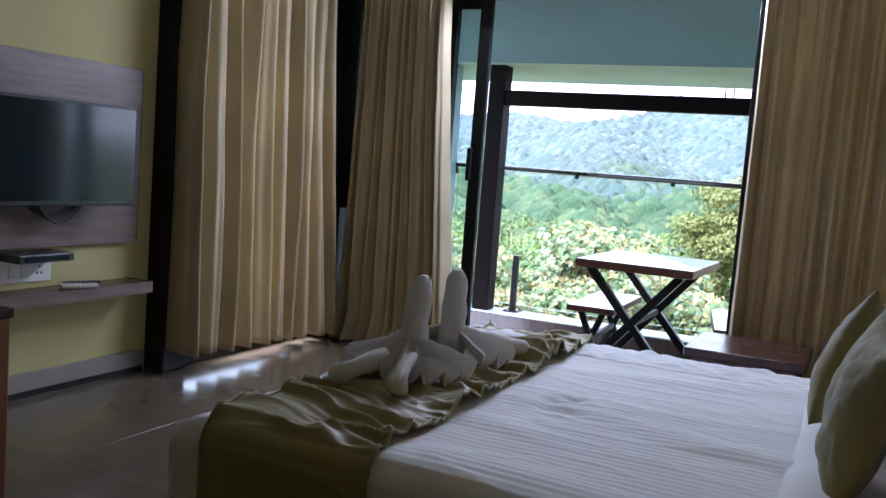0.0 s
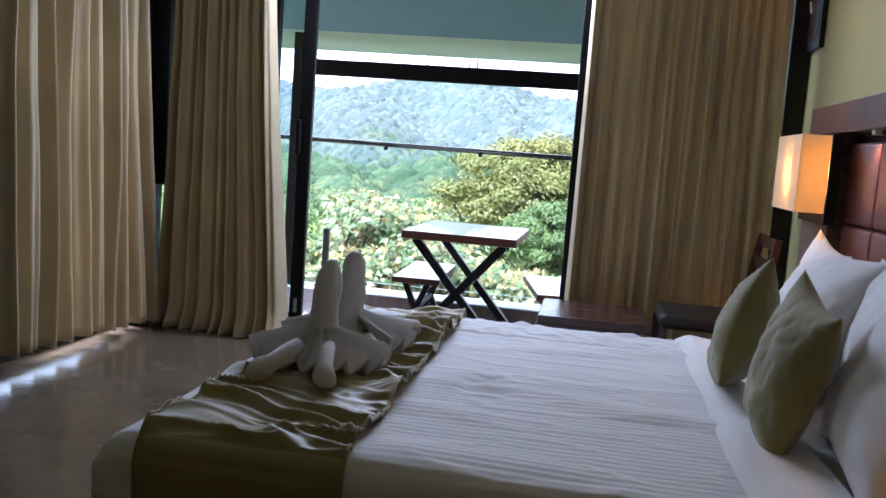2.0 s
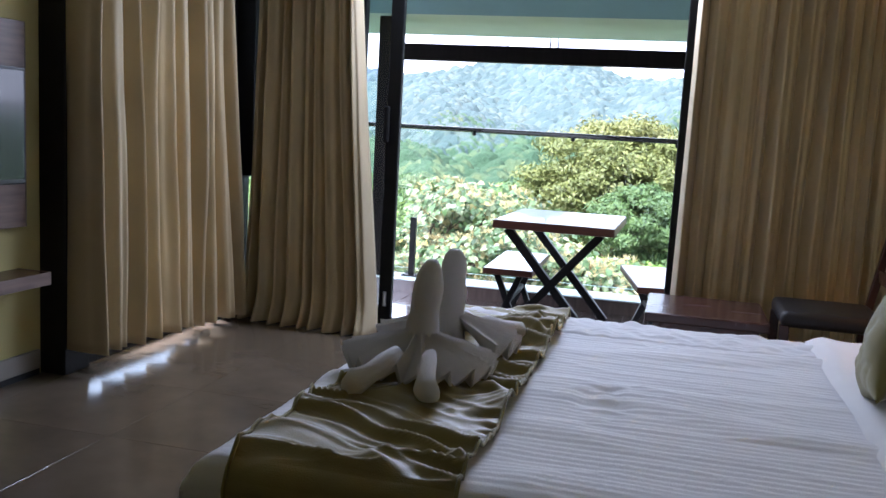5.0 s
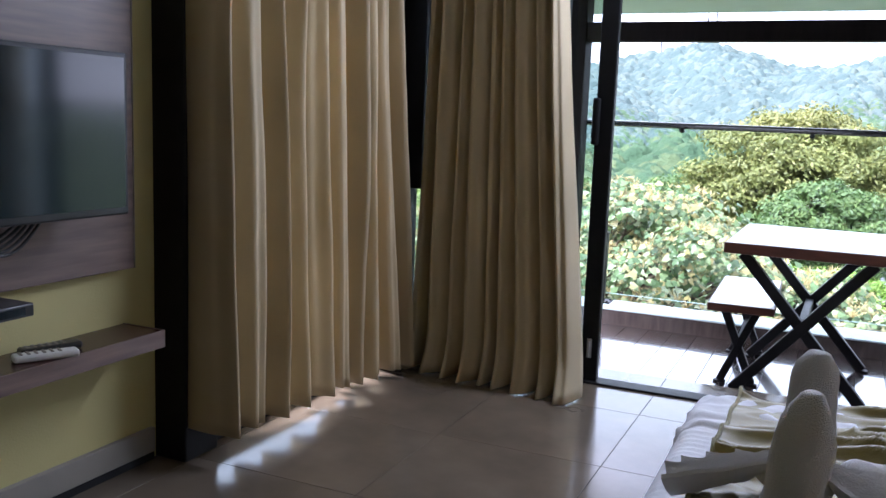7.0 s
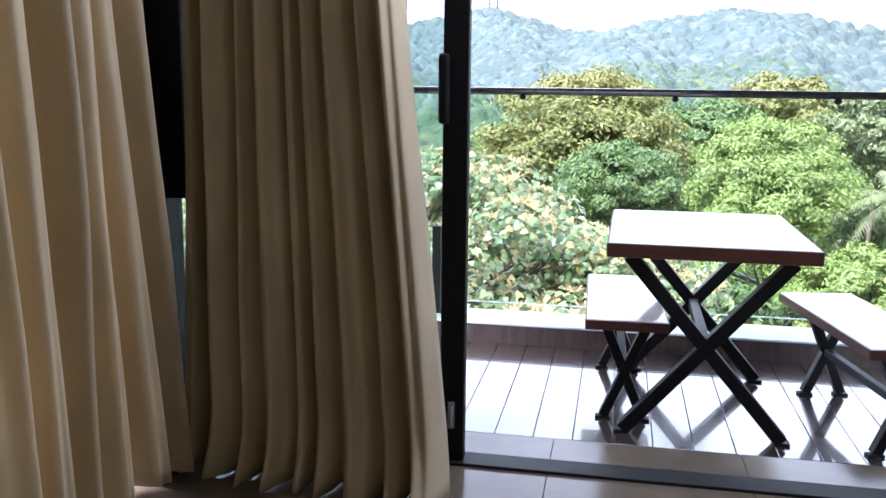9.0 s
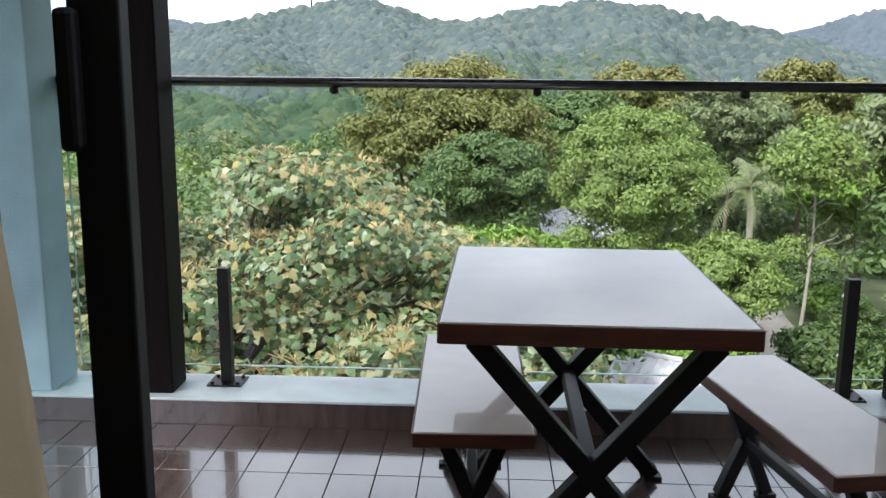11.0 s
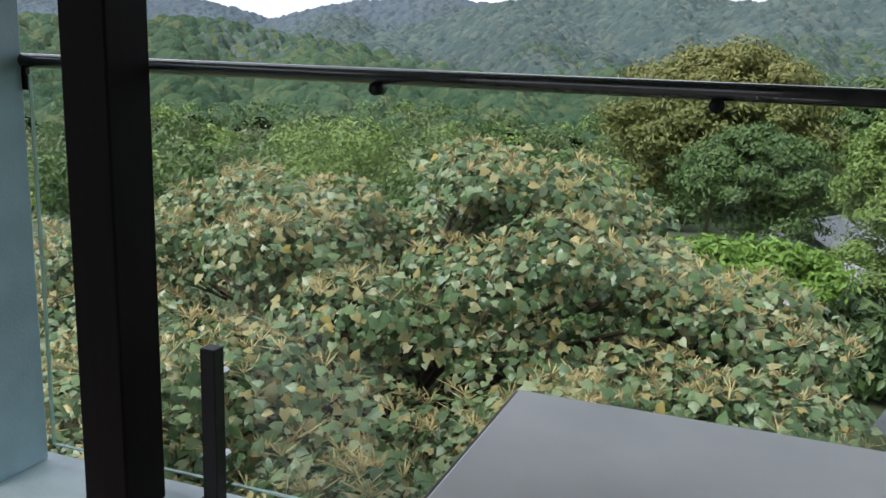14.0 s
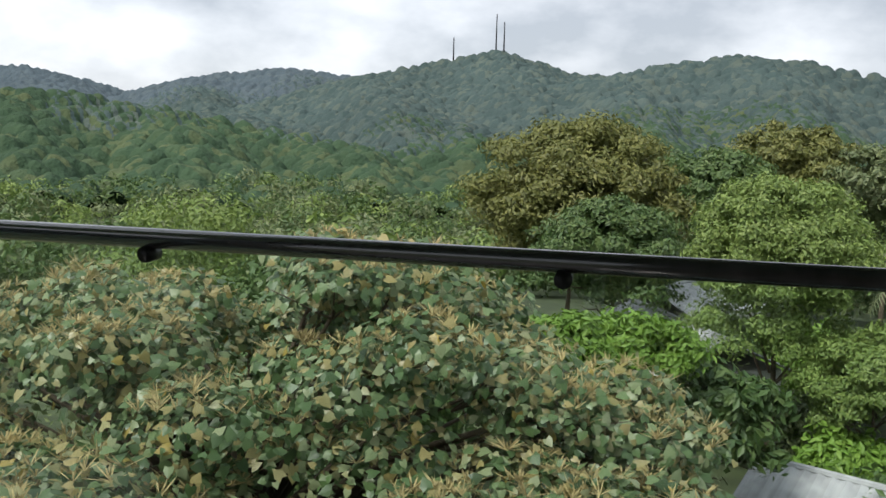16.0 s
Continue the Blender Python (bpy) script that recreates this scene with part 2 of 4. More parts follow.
# ---- builders ----
def mesh_of(name, bm, material, smooth=False):
    me = bpy.data.meshes.new(name)
    bm.to_mesh(me)
    bm.free()
    me.materials.append(material)
    if smooth:
        for p in me.polygons:
            p.use_smooth = True
    return me


def part(name, bm, material, parent, label="", smooth=False):
    ob = new(name, mesh_of(name, bm, material, smooth))
    ob.parent = parent
    return tagged(ob, label)


def solo(name, bm, material, label, category, smooth=False, kind="", m=None):
    ob = new(name, mesh_of(name, bm, material, smooth))
    if m is not None:
        ob.matrix_basis = m
    return tagged(ob, label, category, kind=kind)


def thing(name, m, label, category, group="", kind=""):
    ob = new(name)
    ob.empty_display_size = 0.1
    ob.matrix_basis = m
    return tagged(ob, label, category, group, kind)


def box(lo, hi, bevel=0.0, bm=None, m=None, segs=2):
    own = bmesh.new()
    c = [(a + b) / 2 for a, b in zip(lo, hi)]
    s = [abs(b - a) for a, b in zip(lo, hi)]
    bmesh.ops.create_cube(own, size=1, matrix=Matrix.LocRotScale(c, None, s))
    if bevel:
        bmesh.ops.bevel(own, geom=own.edges[:], offset=bevel, segments=segs, affect="EDGES", profile=0.5)
    if m is not None:
        own.transform(m)
    if bm is None:
        return own
    tmp = bpy.data.meshes.new("tmp")
    own.to_mesh(tmp)
    own.free()
    bm.from_mesh(tmp)
    bpy.data.meshes.remove(tmp)
    return bm


def beam(a, b, w, h, bevel=0.004, bm=None):
    """A square bar from a to b; w across, h in the plane that holds the bar and z."""
    a, b = Vector(a), Vector(b)
    d = b - a
    m = Matrix.Translation((a + b) / 2) @ d.to_track_quat("Y", "Z").to_matrix().to_4x4()
    return box((-w / 2, -d.length / 2, -h / 2), (w / 2, d.length / 2, h / 2), bevel, bm, m)


def tube(points, radii, sides=10, bm=None, cap=True):
    """A round bar through points, with a radius at each."""
    bm = bm or bmesh.new()
    rings = []
    pts = [Vector(p) for p in points]
    for i, p in enumerate(pts):
        d = (pts[min(i + 1, len(pts) - 1)] - pts[max(i - 1, 0)]).normalized()
        ref = Vector((1, 0, 0)) if abs(d.x) < 0.8 else Vector((0, 1, 0))
        u = d.cross(ref).normalized()
        v = d.cross(u)
        r = radii[i] if isinstance(radii, (list, tuple)) else radii
        rings.append([bm.verts.new(p + r * (math.cos(a) * u + math.sin(a) * v)) for a in [2 * math.pi * k / sides for k in range(sides)]])
    for r0, r1 in zip(rings, rings[1:]):
        for k in range(sides):
            bm.faces.new((r0[k], r0[(k + 1) % sides], r1[(k + 1) % sides], r1[k]))
    if cap:
        bm.faces.new(rings[0][::-1])
        bm.faces.new(rings[-1])
    bmesh.ops.recalc_face_normals(bm, faces=bm.faces[:])
    return bm


def grid_surface(nu, nv, fn, closed_u=False):
    bm = bmesh.new()
    vs = [[bm.verts.new(fn(i / nu, j / nv)) for j in range(nv + 1)] for i in range(nu + (0 if closed_u else 1))]
    rows = len(vs)
    for i in range(nu):
        for j in range(nv):
            a, b = vs[i], vs[(i + 1) % rows]
            bm.faces.new((a[j], b[j], b[j + 1], a[j + 1]))
    return bm


def raw_mesh(name, verts, faces, material, smooth=False):
    me = bpy.data.meshes.new(name)
    me.from_pydata(verts.tolist() if hasattr(verts, "tolist") else verts, [], faces.tolist() if hasattr(faces, "tolist") else faces)
    me.materials.append(material)
    if smooth:
        me.polygons.foreach_set("use_smooth", [True] * len(me.polygons))
    return me


def wall(name, lo, hi, material, label):
    return solo(name, box(lo, hi), material, label, "wall", kind="structure")


# ---- room shell ----
LX, RX, FY = -2.93, 0.99, 5.50          # left wall, right wall, window front
BACK, TOP = -2.2, 2.62
wall("wall_west", (LX - 0.2, BACK, 0), (LX, 3.86, TOP), WALL, "pale yellow painted bedroom wall")
wall("wall_west_head", (LX - 0.2, 3.86, 2.3), (LX, FY, TOP), WALL, "yellow wall strip above the window")
wall("wall_east", (RX, BACK, 0), (RX + 0.2, FY + 0.12, TOP), WALL, "pale yellow painted wall behind the bed")
wall("wall_south", (LX - 0.2, BACK - 0.2, 0), (RX + 0.2, BACK, TOP), WALL, "plain yellow wall behind the walker")
wall("wall_north_head", (LX - 0.2, FY, 2.3), (RX, FY + 0.12, TOP), WALL, "wall strip above the window front")
solo("ceiling", box((LX - 0.2, BACK - 0.2, TOP), (RX + 0.2, FY + 0.12, TOP + 0.15)), CEIL, "plain white painted bedroom ceiling", "ceiling", kind="structure")
floor = solo("floor", box((LX - 0.2, BACK - 0.2, -0.30), (RX + 0.2, 5.80, -0.006)), GROUT, "grey beige polished tile floor with thin joints", "floor", kind="structure")
skirt = bmesh.new()
for a, b in ((-2.1, -0.9), (-0.9, 0.3), (0.3, 1.5), (1.5, 2.7), (2.7, 3.84)):
    box((LX, a + 0.002, 0.03), (LX + 0.02, b - 0.002, 0.115), 0.003, skirt)
solo("baseboard", skirt, SKIRT, "grey tile skirting along the yellow wall", "skirting", kind="structure")
solo("trim", box((LX, -2.1, 0), (LX + 0.012, 3.84, 0.03)), BLACK, "black strip under the grey skirting", "trim", kind="structure")

# window front: black frames, panes, the open sliding door
w1 = thing("window_1", pose(0, 0, 0), "black framed corner glazing beside the balcony door", "window", kind="structure")
part("window_frame", box((-2.95, 3.86, 0), (-2.80, 4.03, 2.3), 0.006), BLACK, w1)
part("window_frame", box((-2.92, 4.03, 0), (-2.84, 5.47, 0.10), 0.005), BLACK, w1)
part("window_frame", box((-2.92, 4.03, 2.22), (-2.84, 5.47, 2.3), 0.005), BLACK, w1)
part("window_frame", box((-2.91, 5.47, 0), (-2.80, 5.58, 0.85), 0.006), BLACK, w1)
part("window_frame", box((-2.93, 5.44, 0.85), (-2.71, 5.585, 2.3), 0.006), BLACK, w1)
part("window_frame", box((-2.80, 5.51, 0), (-2.12, 5.57, 0.11), 0.005), BLACK, w1)
part("window_frame", box((-2.115, 5.51, 0), (-2.045, 5.57, 2.3), 0.005), BLACK, w1)
part("window_frame", box((-2.92, 5.10, 0.10), (-2.83, 5.47, 2.22), 0.005), BLACK, w1)
for lo, hi in (((-2.886, 4.03, 0.10), (-2.878, 5.10, 2.22)), ((-2.80, 5.536, 0.11), (-2.115, 5.544, 2.28))):
    pane = part("pane", box(lo, hi), WGLASS, w1)
    pane.visible_shadow = False
d1 = thing("door_1", pose(0, 0, 0), "black framed glass balcony door slid open", "door", kind="structure")
part("door_frame", box((-1.895, 5.52, 0.012), (-1.815, 5.56, 2.26), 0.005), BLACK, d1)
part("door_frame", box((-2.72, 5.575, 0.012), (-1.895, 5.605, 0.10), 0.005), BLACK, d1)
part("door_frame", box((-2.72, 5.575, 2.18), (-1.895, 5.605, 2.26), 0.005), BLACK, d1)
pane = part("pane", box((-2.72, 5.586, 0.10), (-1.895, 5.592, 2.18)), WGLASS, d1)
pane.visible_shadow = False
handle = part("door_handle", box((-1.905, 5.49, 1.10), (-1.872, 5.522, 1.31), 0.01), BLACK, d1)
part("latch_plate", box((-1.868, 5.514, 0.12), (-1.845, 5.522, 0.21), 0.003), CHROME, d1, "small steel floor bolt")
part("bolt", tube([(-1.856, 5.508, 0.13), (-1.856, 5.508, 0.20)], 0.006), CHROME, d1)
part("track", box((-2.0, 5.50, -0.002), (0.95, 5.60, 0.010), 0.003), BLACK, d1)
part("door_frame", box((-2.0, 5.505, 2.24), (-0.12, 5.605, 2.3), 0.004), BLACK, d1)
part("door_frame", box((-0.235, 5.50, 0.012), (-0.12, 5.60, 2.3), 0.006), BLACK, d1)
w2 = thing("window_2", pose(0, 0, 0), "black framed fixed glazing behind the drawn curtain", "window", kind="structure")
part("window_frame", box((0.88, 5.40, 0), (0.985, 5.60, 2.3), 0.006), BLACK, w2)
part("window_frame", box((-0.12, 5.51, 0.012), (0.88, 5.57, 0.10), 0.005), BLACK, w2)
part("window_frame", box((-0.12, 5.51, 2.2), (0.88, 5.57, 2.3), 0.005), BLACK, w2)
pane = part("pane", box((-0.12, 5.536, 0.10), (0.88, 5.544, 2.2)), WGLASS, w2)
pane.visible_shadow = False

# ---- balcony shell ----
BZ, LZ = -0.19, -0.075
deck = solo("balcony_floor", box((-5.6, 5.80, -0.45), (4.2, 7.60, BZ - 0.006)), GROUT, "dark brown glossy plank tile balcony floor", "floor", kind="structure")
ledge = thing("balcony_ledge", pose(0, 0, 0), "low brown tiled balcony kerb with worn white top", "ledge", kind="structure")
part("ledge_wall", box((-5.6, 7.60, -0.60), (4.2, 7.90, LZ - 0.012)), DECK, ledge)
part("ledge_top", box((-5.6, 7.592, LZ - 0.012), (4.2, 7.905, LZ), 0.004), LEDGE, ledge, "worn whitish painted ledge top")
wall("facade", (-5.6, 7.55, -6.5), (4.2, 7.86, -0.60), PIER, "painted building wall under the balcony")
def sloped(y0, z0, y1, z1, thick):
    bm = box((-5.6, 0, 0), (4.2, 1, 1))
    for v in bm.verts:
        f = v.co.y
        v.co = Vector((v.co.x, y0 + (y1 - y0) * f, z0 + (z1 - z0) * f + (thick if v.co.z > 0.5 else 0)))
    return bm


solo("balcony_ceiling", sloped(5.62, 2.46, 7.48, 2.096, 0.15), TEAL, "teal painted sloping balcony ceiling", "ceiling", kind="structure")
solo("roof_overhang", sloped(7.48, 2.10, 9.0, 2.10, 0.10), PALE, "pale green roof overhang past the balcony", "roof", kind="structure")
pier = box((-3.42, 7.63, LZ), (-3.07, 7.868, 2.098), 0.006)
solo("pier", pier, PIER, "pale blue painted balcony pier with chipped edges", "pier", kind="structure")
for name, x in (("post_west", -2.71), ("post_east", 0.395)):
    solo(name, box((x, 7.64, LZ), (x + 0.15, 7.81, 2.098), 0.006), BROWN, "square dark brown balcony roof post", "post", kind="structure")
solo("lintel_beam", box((-2.56, 7.66, 1.755), (0.395, 7.76, 1.885), 0.005), BROWN, "dark brown horizontal beam between roof posts", "beam", kind="structure")
solo("lintel_beam_east", box((0.545, 7.66, 1.755), (4.2, 7.76, 1.885), 0.005), BROWN, "dark brown horizontal beam past the post", "beam", kind="structure")

rail = thing("balustrade", pose(0, 0, 0), "frameless glass balustrade with dark round steel handrail", "balustrade")
part("handrail", tube([(-3.10, 7.872, 1.207), (4.2, 7.872, 1.187)], 0.021, 16), RAILM, rail, smooth=True)
part("wall_flange", box((-3.073, 7.862, 1.12), (-3.055, 7.882, 1.205), 0.004), STEEL, rail)
for k in range(-1, 6):
    x = -1.905 + 0.833 * k
    z = 1.2 - 0.0027 * (x + 3.1)
    part("clip", tube([(x, 7.852, z - 0.024), (x, 7.892, z - 0.024)], 0.017, 14), STEEL, rail, smooth=True)
for a, b in ((-3.045, -2.385), (-2.365, 0.222), (0.242, 2.8), (2.82, 4.15)):
    p = part("glass_panel", box((a, 7.866, -0.02), (b, 7.878, 1.19)), GLASS, rail)
    p.visible_shadow = False
    part("glass_edge", box((a, 7.8655, -0.0245), (b, 7.8785, -0.0205)), GEDGE, p, "bright polished glass edge")
part("glass_edge", box((-3.049, 7.8655, -0.02), (-3.0455, 7.8785, 1.165)), GEDGE, rail)
for x in (-2.375, 0.231, 2.81):
    post = part("post", box((x - 0.024, 7.775, LZ + 0.008), (x + 0.024, 7.823, 0.432), 0.003), STEEL, rail)
    part("base_plate", box((x - 0.075, 7.735, LZ), (x + 0.075, 7.863, LZ + 0.008), 0.002), STEEL, post)
    for dx in (-0.055, 0.055):
        for dy in (-0.045, 0.045):
            part("bolt", tube([(x + dx, 7.80 + dy, LZ + 0.008), (x + dx, 7.80 + dy, LZ + 0.017)], 0.008, 6), STEEL, post)
    for z in (0.08, 0.34):
        part("glass_clamp", tube([(x, 7.823, z), (x, 7.866, z)], 0.014, 10), CHROME, post)


# ---- curtains ----
def curtain(name, a, b, z0, z1, top, folds, depth, seed, label, flare=0.0, hem=0.0, flare_left=None, bulge=0.0):
    """Pleated cloth from a to b on the plan; z0 and z1: hem heights at both ends; flare: widening to the hem."""
    rnd = random.Random(seed)
    a, b = Vector((*a, 0)), Vector((*b, 0))
    along = b - a
    side = Vector((-along.y, along.x, 0)).normalized()
    ph = [rnd.uniform(0.55, 1.5) for _ in range(folds)]
    total, acc, marks = sum(ph), 0, [0]
    for p in ph:
        acc += p / total
        marks.append(acc)
    amp = [rnd.uniform(0.5, 1.2) for _ in range(folds + 1)]
    skew = [rnd.uniform(-0.7, 0.7) for _ in range(folds + 1)]
    def fn(u, v):
        k = max(i for i in range(folds) if marks[i] <= u + 1e-9)
        f = (u - marks[k]) / (marks[k + 1] - marks[k])
        crest = abs(math.sin(math.pi * f)) ** (0.8 + 0.35 * skew[k])
        wave = 1 - 2 * crest + 0.32 * math.sin(4 * math.pi * f + 3 * skew[k]) * math.sin(math.pi * f) * (0.4 + 0.6 * abs(math.sin(2.2 * v + 4 * skew[k])))
        size = depth * (amp[k] + (amp[(k + 1) % folds] - amp[k]) * f) * (0.7 + 0.42 * (1 - v) + 0.16 * math.sin(3 * v + 5 * skew[k]))
        drift = 0.035 * noise.noise(Vector((u * 5, v * 1.3, seed))) + 0.010 * noise.noise(Vector((u * 22, v * 4, seed)))
        left = flare if flare_left is None else flare_left
        spread = (u * flare - (1 - u) * left) * (1 - v) ** 1.3
        sway = 0.022 * noise.noise(Vector((u * 7, v * 1.6, seed + 9))) * (1 - 0.6 * v)
        p = a - side * bulge * (1 - v) ** 1.5 * u + along * (u + spread + sway) + side * (size * wave + drift)
        low = z0 + (z1 - z0) * u + hem * (0.5 + 0.5 * wave) * (0.6 + 0.8 * noise.noise(Vector((u * 6, seed, 0))))
        p.z = low + (top - low) * v
        if hem == 0.0:
            foot = max(0.0, 1 - v / 0.10)
            p -= side * 0.05 * foot ** 2 * (0.6 + crest)
        return p
    bm = grid_surface(folds * 18, 48, fn)
    ob = solo(name, bm, CURT, label, "curtain", smooth=True)
    sol = ob.modifiers.new("thickness", "SOLIDIFY")
    sol.thickness = 0.003
    return ob


curtain("curtain", (-2.725, 3.87), (-2.72, 5.15), 0.105, 0.04, 2.27, 10, 0.085, 3, "cream pleated curtain drawn over the side window", flare=0.08, flare_left=0.0, hem=0.03)
curtain("curtain", (-2.655, 5.39), (-2.04, 5.36), 0.006, 0.006, 2.27, 9, 0.072, 8, "cream curtain gathered beside the glass door, touching the floor", flare=0.38, flare_left=0.10, bulge=0.12)
curtain("curtain", (-0.19, 5.34), (0.86, 5.30), 0.02, 0.02, 2.27, 13, 0.072, 21, "cream pleated curtain hanging behind the low table", flare=0.02, hem=0.02)
for a, b in (((-2.76, 3.87, 2.28), (-2.76, 5.40, 2.28)), ((-2.78, 5.37, 2.285), (0.9, 5.33, 2.285))):
    solo("curtain_rail", tube([a, b], 0.013, 10), BLACK, "black round curtain rail under the ceiling", "curtain rail", smooth=True)


# ---- bed ----
BX0, BX1, BY0, BY1, BT = -1.17, 0.86, 2.16, 4.05, 0.48
bed = thing("bed", pose(0, 0, 0), "double bed with white striped cover and cream base", "bed")
part("base", box((BX0 + 0.04, BY0 + 0.04, 0.03), (BX1, BY1 - 0.04, 0.27), 0.02), BASEC, bed)
for x in (BX0 + 0.12, BX1 - 0.12):
    for y in (BY0 + 0.12, BY1 - 0.12):
        part("leg", tube([(x, y, 0), (x, y, 0.032)], 0.025), DWOOD, bed)


def drape(s, lo, hi, r):
    """Position across and drop of a cloth at length s, over a rounded edge on both sides."""
    width = hi - lo
    q = r * math.pi / 2
    if s < 0:
        d = -s
        return (lo + r - r * math.sin(min(d, q) / r), -(r - r * math.cos(min(d, q) / r)) - max(0, d - q))
    if s > width - 2 * r:
        d = s - (width - 2 * r)
        return (hi - r + r * math.sin(min(d, q) / r), -(r - r * math.cos(min(d, q) / r)) - max(0, d - q))
    return (lo + r + s, 0)


def cover(x0, x1, y0, y1, top, drop_x, drop_y, r, nx, ny, relief, lift=0.0):
    lenx, leny = x1 - x0 - 2 * r, y1 - y0 - 2 * r
    def fn(u, v):
        sx = -drop_x + u * (lenx + drop_x)
        sy = -drop_y + v * (leny + 2 * drop_y)
        x, zx = drape(sx, x0, x1 + 2, r)
        y, zy = drape(sy, y0, y1, r)
        z = top + min(zx, zy) + (max(zx, zy) * 0.25 if min(zx, zy) < -0.001 else 0)
        w = relief(sx, sy)
        if zx < -r * 0.9:
            x -= w + lift
        if zy < -r * 0.9:
            y += (w + lift) * (1 if v > 0.5 else -1)
        else:
            z += w + lift
        return (x, y, z)
    return grid_surface(nx, ny, fn)


def cover_relief(x, y):
    stripe = 0.0009 * math.sin(2 * math.pi * y / 0.030)
    long_fold = 0.024 * max(0, noise.noise(Vector((x * 1.5, y * 6.0, 1.7))) - 0.05)
    crease = 0.0025 * (1 - min(1, abs(noise.noise(Vector((x * 2.6 + y, y * 8.0, 6.2)))) * 5))
    puck = 0.026 * abs(noise.noise(Vector((x * 11, y * 14, 4)))) * max(0, min(1, (y - 1.38) / 0.25))
    dent = -0.018 * math.exp(-(((x - 0.75) / 0.07) ** 2 + ((y - 0.75) / 0.16) ** 2)) * (0.6 + noise.noise(Vector((x * 18, y * 18, 9))))
    seam = -0.008 * math.exp(-((y - 1.52) / 0.008) ** 2)
    return stripe + long_fold + crease + puck + dent + seam


part("cover", cover(BX0, BX1, BY0, BY1, BT, 0.36, 0.36, 0.06, 170, 330, cover_relief), SHEET, bed, "white cotton cover with fine woven stripes", smooth=True)


def runner_relief(x, y):
    """Long folds that run across the runner, bend towards the foot and pucker at the stitched edge."""
    bend = y + 0.9 * x * x - 0.35 * x + 0.10 * noise.noise(Vector((x * 3.5, y * 2.5, 2)))
    a = noise.noise(Vector((x * 2.2, bend * 8.0, 0.3)))
    b = noise.noise(Vector((x * 3.2 + 4, bend * 15.0, 2.1)))
    rise = 0.55 + 0.9 * max(0.0, noise.noise(Vector((x * 2.5, y * 1.8, 7))))
    ridge = (1 - min(1, abs(a) * 3.0)) ** 2.0 * 0.050 * rise + (1 - min(1, abs(b) * 3.0)) ** 1.5 * 0.010
    edge = 0.014 * (1 - min(1, abs(noise.noise(Vector((x * 6, y * 19, 5)))) * 2)) * max(0, min(1, (x - 0.30) / 0.12))
    return (ridge + edge) * (1.0 if -0.02 < y < 1.80 else 0.2)


def runner():
    lift = 0.007
    y0, y1, r = BY0 - 0.004, BY1 + 0.004, 0.06
    leny = y1 - y0 - 2 * r
    drop = 0.34
    def fn(u, v):
        sy = -drop + v * (leny + 2 * drop)
        y, zy = drape(sy, y0, y1, r)
        wob = 0.012 * noise.noise(Vector((v * 9, u * 2, 3)))
        x = -1.065 + 0.48 * u + wob + 0.03 * (v - 0.5) * (1 - u)
        w = runner_relief(0.5 * u, sy)
        if zy < -r * 0.9:
            y += (w * 0.6 + lift) * (1 if v > 0.5 else -1)
            return (x, y, BT + zy)
        return (x, y, BT + zy + w + lift)
    bm = grid_surface(80, 420, fn)
    ob = solo("bed_runner", bm, OLIVE, "wrinkled olive satin runner across the bed's foot", "bed runner", smooth=True)
    for u in (0.0, 1.0):
        pts = []
        for k in range(131):
            x, y, z = fn(u, k / 130)
            pts.append((x, y, z + 0.002))
        part("piping", tube(pts, 0.005, 6), OLIVEV, ob, smooth=True)
    return ob


runner()


def fold_band():
    def fn(u, v):
        y, zy = drape(-0.30 + v * (BY1 - BY0 - 0.12 + 0.6), BY0 - 0.006, BY1 + 0.006, 0.06)
        x = 0.29 + 0.22 * u + 0.012 * noise.noise(Vector((v * 5, 1, 0)))
        h = 0.022 * math.sin(math.pi * min(1, u * 3 + 0.12) / 2) * (1 + 0.5 * noise.noise(Vector((v * 7, u * 2, 0))))
        if zy < -0.055:
            return (x, y + (h if v > 0.5 else -h), BT + zy)
        return (x, y, BT + zy + h + 0.003)
    return grid_surface(20, 120, fn)


part("turned_sheet", fold_band(), LINEN, bed, "white top sheet turned down over the cover", smooth=True)


def cushion(w, h, t, seed, corner=0.0):
    """A stuffed square cloth case, in its own x (width) and z (height), thick in y, with peaked corners."""
    def side(sign):
        def fn(u, v):
            a, b = 2 * u - 1, 2 * v - 1
            k = max(0, (1 - a * a) * (1 - b * b)) ** 0.5
            pull = 1 - 0.15 * (1 - a * a) * abs(b) ** 2
            pull2 = 1 - 0.15 * (1 - b * b) * abs(a) ** 2
            crease = 0.12 * noise.noise(Vector((a * 2.2 + seed, b * 2.2, sign))) + 0.10 * abs(noise.noise(Vector((a * 3 * (1 + abs(b)), b * 3, seed)))) * (abs(a * b))
            fold = 1 - min(1, abs(noise.noise(Vector((a * 2.4 + b, b * 3.2 - a * 0.8 + seed, seed * 1.7 + sign)))) * 4)
            crease += 0.11 * fold * (0.35 + 0.65 * max(abs(a), abs(b)))
            return (a * w / 2 * pull2, sign * t / 2 * max(0, k - crease * k), b * h / 2 * pull)
        return fn
    bm = grid_surface(44, 44, side(1))
    o = grid_surface(44, 44, side(-1))
    tmp = bpy.data.meshes.new("tmp")
    o.to_mesh(tmp)
    o.free()
    bm.from_mesh(tmp)
    bpy.data.meshes.remove(tmp)
    bmesh.ops.remove_doubles(bm, verts=bm.verts[:], dist=0.0012)
    bmesh.ops.recalc_face_normals(bm, faces=bm.faces[:])
    return bm


